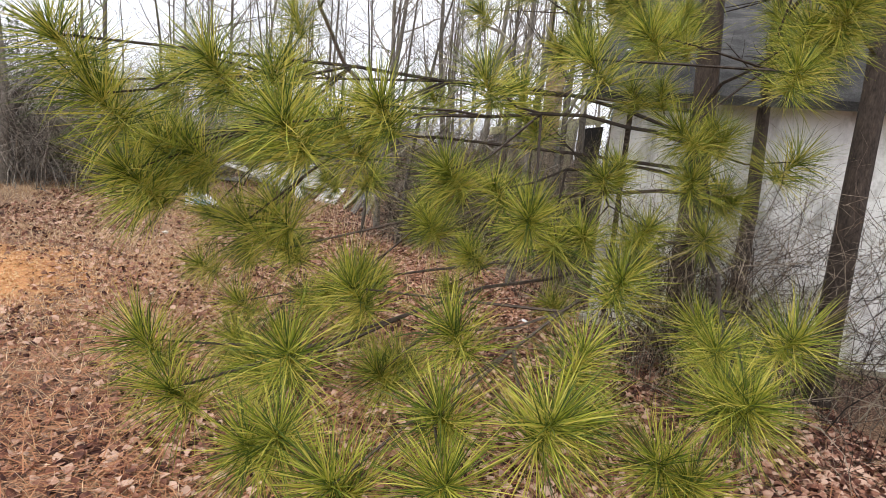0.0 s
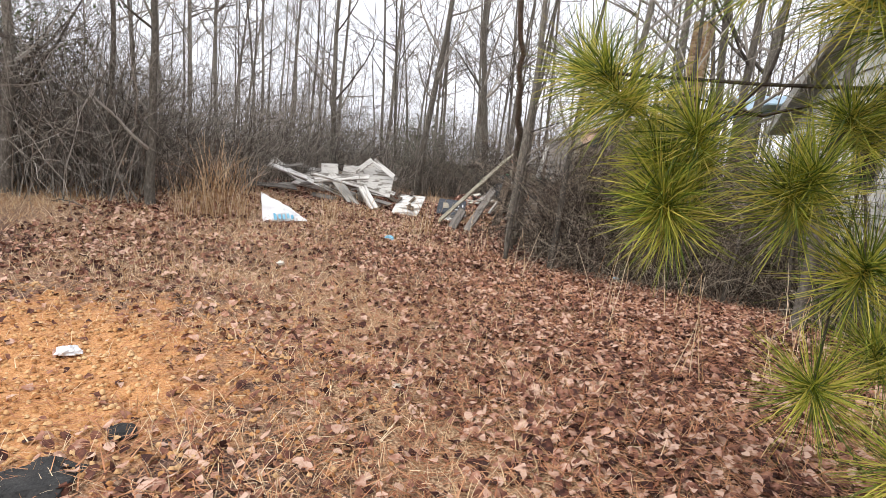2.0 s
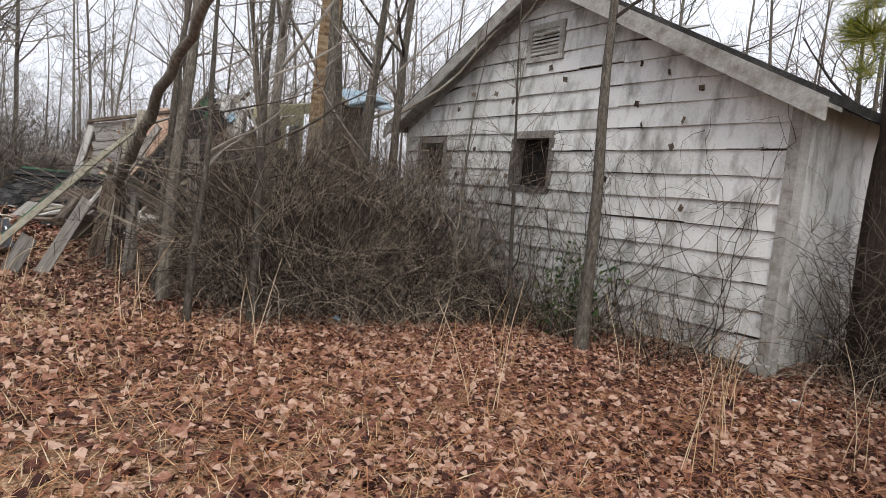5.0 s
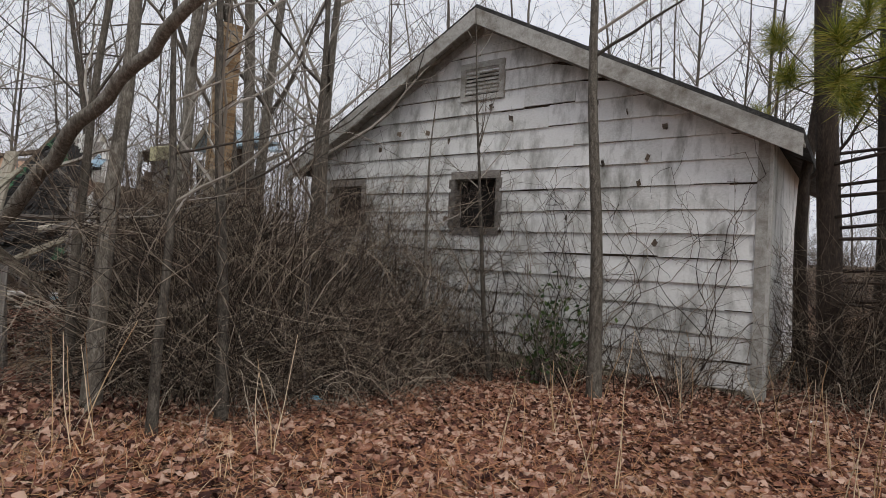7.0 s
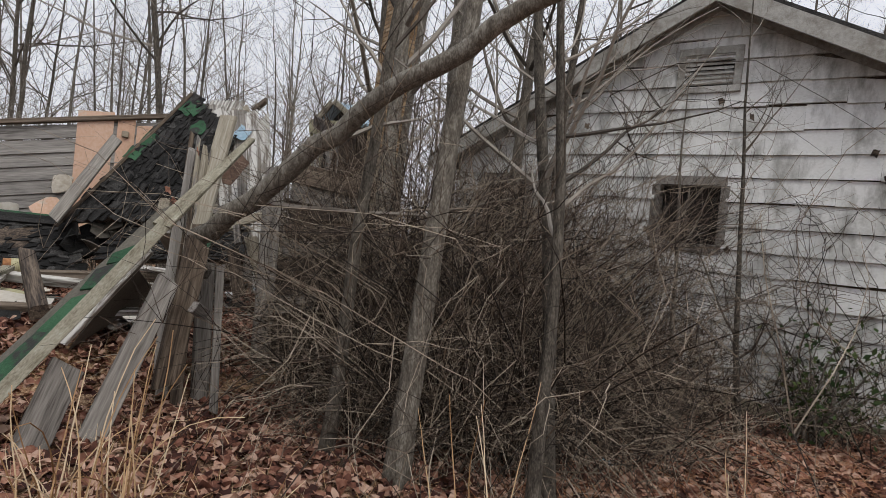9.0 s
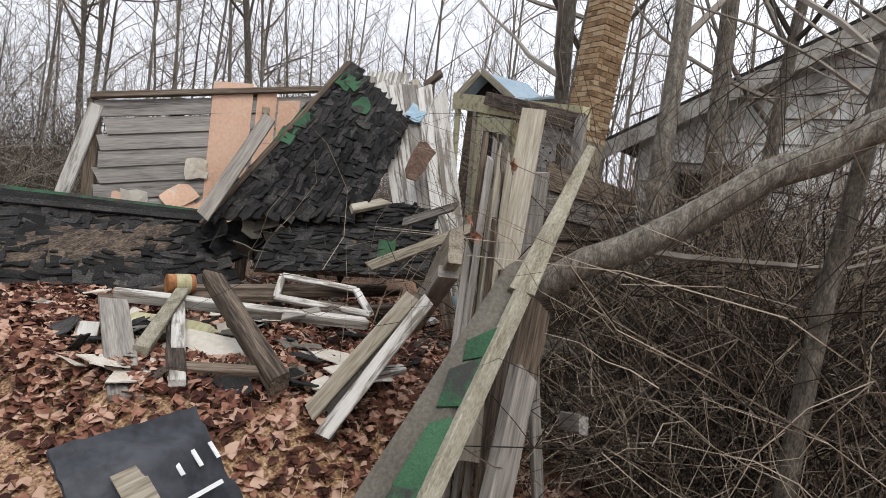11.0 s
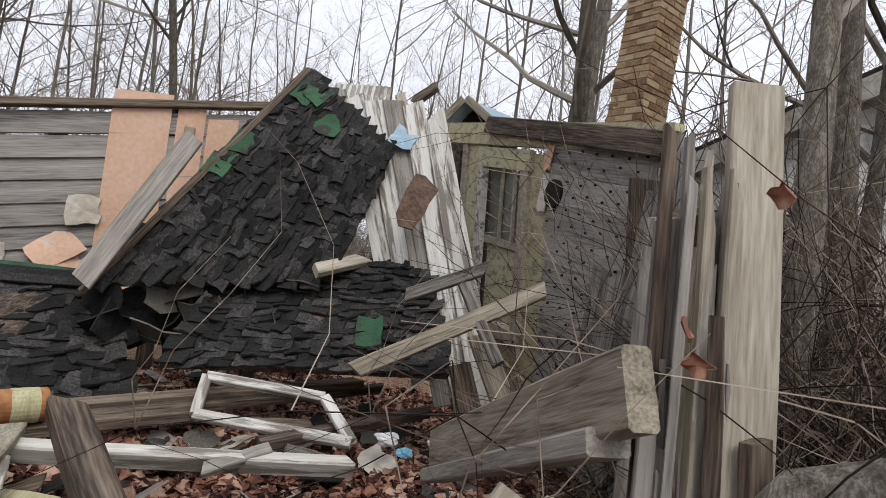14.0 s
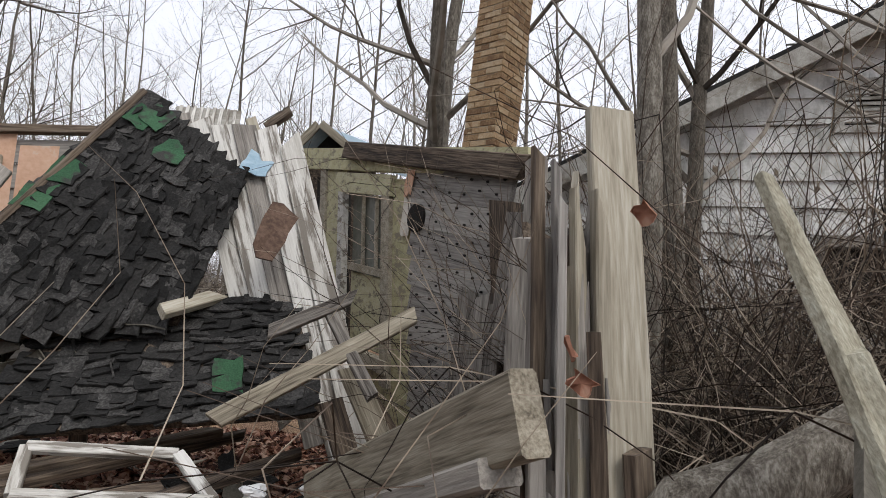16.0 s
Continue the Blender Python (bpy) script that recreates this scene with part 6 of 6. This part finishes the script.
# ---- litter ----
def crumpled(name, place, size, material, label, category, seed, stretch=(1, 1, 0.5), turn=0):
    bm = bmesh.new()
    bmesh.ops.create_icosphere(bm, subdivisions=3, radius=size)
    for v in bm.verts:
        k = noise.noise(v.co / size * 1.6 + Vector((seed * 3.1, 0, 0))) * 0.55 + abs(noise.noise(v.co / size * 4 + Vector((seed, 2, 0)))) * 0.4
        v.co = Vector((v.co.x * stretch[0], v.co.y * stretch[1], v.co.z * stretch[2])) * (1 + k)
    me = bpy.data.meshes.new(name)
    bm.to_mesh(me)
    bm.free()
    me.materials.append(material)
    z = float(ground_z(place[0], place[1])) + size * stretch[2] * 0.6
    return tagged(put(name, me, Matrix.Translation((place[0], place[1], z if len(place) < 3 else place[2])) @ pose(0, 0, 0, 0, 0, turn)), label, category)


for i, (n, p, s, mt, lab, cat) in enumerate((
    ("paper_wad", (-0.17, 10.02), 0.05, WHITE_PLASTIC, "crumpled white paper on dead leaves", "paper"), ("paper_wad", (0.75, 10.15), 0.04, WHITE_PLASTIC, "crumpled white paper among brambles", "paper"),
    ("crushed_can", (0.06, 9.02), 0.045, BLUE_PLASTIC, "crushed blue drink can on dead leaves", "can"), ("crushed_bottle", (1.11, 5.33), 0.05, WHITE_PLASTIC, "crushed clear bottle on dead leaves", "bottle"),
    ("cup", (-2.86, 9.55), 0.05, BLUE_PLASTIC, "pale blue paper cup on the ground", "cup"), ("paper_wad", (-4.57, 5.30), 0.05, WHITE_PLASTIC, "small white paper scrap on clay", "paper"),
    ("paper_wad", (-2.62, 5.11), 0.03, PLASTER, "small pale scrap on dead leaves", "paper"), ("paper_wad", (0.53, 12.53, 0.62), 0.04, WHITE_PLASTIC, "white paper scrap in the rubble", "paper"),
    ("paper_wad", (0.62, 12.30, 0.62), 0.045, WHITE_PLASTIC, "white paper scrap in the rubble", "paper"), ("drink_can", (0.55, 14.3, 0.70), 0.045, BLUE_PLASTIC, "blue can in the rubble", "can"),
    ("paper_wad", (-3.86, 7.63), 0.03, PLASTER, "small pale scrap in the straw", "paper"), ("paper_wad", (0.46, 12.42, 0.60), 0.03, BLUE_PLASTIC, "pale blue scrap in the rubble", "paper"))):
    crumpled(n, p, s, mt, lab, cat, i, (1.2, 0.9, 0.6), 40 * i)
# feed bag leaning at the edge of the clearing
def cloth(name, corners, material, label, category, bulge=0.04, seed=0, cells=14):
    """A stiff sack between four corners, with wrinkles and thickness."""
    v, f = [], []
    a, b, c, d = (Vector(q) for q in corners)
    nrm = (b - a).cross(d - a).normalized()
    for layer in (0, 1):
        for i in range(cells + 1):
            for j in range(cells + 1):
                u, w = i / cells, j / cells
                p = a * (1 - u) * (1 - w) + b * u * (1 - w) + c * u * w + d * (1 - u) * w
                h = bulge * math.sin(math.pi * u) * math.sin(math.pi * w) + 0.035 * noise.noise(Vector((u * 4 + seed, w * 4, seed))) + 0.012 * noise.noise(Vector((u * 11, w * 11, seed)))
                v.append(p + nrm * (h if layer == 0 else -0.012 + h * 0.6))
    k = cells + 1
    for layer in (0, 1):
        o = layer * k * k
        for i in range(cells):
            for j in range(cells):
                q = (o + i * k + j, o + (i + 1) * k + j, o + (i + 1) * k + j + 1, o + i * k + j + 1)
                f.append(q if layer == 0 else q[::-1])
    return tagged(put(name, mesh_of(name, v, f, material, True), Matrix.Identity(4)), label, category)


def plate(name, centre, right, up, w, h, material, parent, label=""):
    """A thin printed patch on a sack."""
    r_, u_ = Vector(right).normalized() * w / 2, Vector(up).normalized() * h / 2
    n_ = r_.cross(u_).normalized() * 0.004
    c_ = Vector(centre)
    return slab(name, [c_ - r_ - u_, c_ + r_ - u_, c_ + r_ + u_, c_ - r_ + u_], 0.003, n_, material, parent, label)


bag = cloth("feed_bag", [(-4.50, 9.45, 0.36), (-3.98, 9.72, 0.38), (-4.25, 9.78, 0.55), (-4.58, 9.62, 0.72)], WHITE_PLASTIC, "white woven feed bag with blue print lying on straw", "bag", 0.05, 3)
for k in range(5):
    plate("blue_print", (-4.36 + 0.05 * k, 9.515 + 0.026 * k, 0.43 + 0.012 * (k % 2)), (0.52, 0.27, 0.02), (-0.1, 0.15, 0.3), 0.035, 0.10 - 0.01 * k, BLUE_PLASTIC, bag, "blue printed mark")
sack = cloth("printed_sack", [(-2.16, 12.00, 0.42), (-1.66, 11.98, 0.40), (-1.62, 12.26, 0.66), (-2.10, 12.32, 0.66)], BLACK_PLASTIC, "torn black printed sack lying on the rubble", "bag", 0.05, 6)
plate("tan_print", (-1.99, 12.10, 0.565), (1, 0, 0), (0, 0.28, 0.25), 0.10, 0.13, TAN_WOOD, sack, "tan printed picture shape")
for k in range(3):
    plate("white_print", (-1.84 + 0.075 * k, 12.10, 0.572), (1, 0, 0), (0, 0.28, 0.25), 0.016, 0.06, WHITE_PLASTIC, sack, "white printed mark")
plate("white_print", (-1.80, 12.02, 0.505), (1, 0, 0), (0, 0.28, 0.25), 0.14, 0.014, WHITE_PLASTIC, sack, "white printed mark")

# loose rubble on the heap: plaster, paper, felt and shards
for k in range(150):
    x, y = ruin_rng.uniform(-1.5, 1.6), ruin_rng.uniform(12.1, 14.6)
    if x < -1.1 and y < 12.4:
        continue
    kind = k % 6
    mt = (SHINGLE, DARK_WOOD, PLASTER, SHINGLE, FELT, GREY_WOOD)[kind]
    w, h = ruin_rng.choice([0.08, 0.12, 0.18]), ruin_rng.choice([0.06, 0.1, 0.14])
    scrap("debris_scrap", (x, y, float(ground_z(x, y)) + 0.03 + 0.03 * ruin_rng.random()), float(w), float(h), mt, "torn scrap of roofing or board in dead leaves", "scrap", ruin_rng.uniform(0, 360), (ruin_rng.normal(0, 18), ruin_rng.normal(0, 18)), 100 + k % 8, "scraps in the rubble")
for x, y, w, h, mt in ((-0.80, 13.30, 0.35, 0.45, YELLOW_WOOD), (-0.95, 12.85, 0.4, 0.35, PLASTER), (-1.30, 12.85, 0.3, 0.4, PLASTER), (-0.35, 12.45, 0.3, 0.25, PLASTER), (0.72, 14.2, 0.22, 0.18, PLASTER), (-0.55, 12.2, 0.25, 0.3, PLASTER), (-0.75, 13.05, 0.2, 0.3, PLASTER)):
    scrap("plaster_sheet", (x, y, float(ground_z(x, y)) + 0.035), w, h, mt, "torn pale wallboard sheet lying in dead leaves", "wallboard", ruin_rng.uniform(0, 90), (6, -5), 120 + int(w * 100), "wallboard sheets")
scrap("blue_board", (0.86, 12.12, 0.66), 0.22, 0.26, BLUE_BOARD, "pale blue broken board in the leaves", "board", 20, (38, -25), 131)
scrap("white_scrap", (0.98, 12.0, 0.80), 0.09, 0.08, WHITE_PLASTIC, "white scrap caught at the wall foot", "scrap", 20, (30, -25), 132)

# dead leaves hanging in the vines before the wall
hang_rng = np.random.default_rng(66)
for k in range(22):
    p = hw(hang_rng.uniform(0.4, 4.8), hang_rng.uniform(0.05, 0.12), hang_rng.uniform(1.2, 3.0))
    scrap("hanging_leaf", p, 0.05, 0.06, DARK_WOOD, "shrivelled dark leaf hanging in the vines", "leaf", hang_rng.uniform(0, 360), (80, hang_rng.uniform(-40, 40)), 150 + k % 5, "leaves in the vines")
# electric meter box stub at the house corner foot
box("vent_block", (-0.05, 0.03, 0.0), (0.10, 0.12, 0.14), TRIM_GREY, HOUSE, None, "", 0.006)
tagged(scene.objects["vent_block"], "pale concrete block at the house corner", "block")

# the plan is drawn in units of UNIT metres: set the whole place to its true size
for ob in list(scene.objects):
    if ob.parent is None and ob.type in ("MESH", "EMPTY"):
        ob.matrix_basis = Matrix.Scale(UNIT, 4) @ ob.matrix_basis
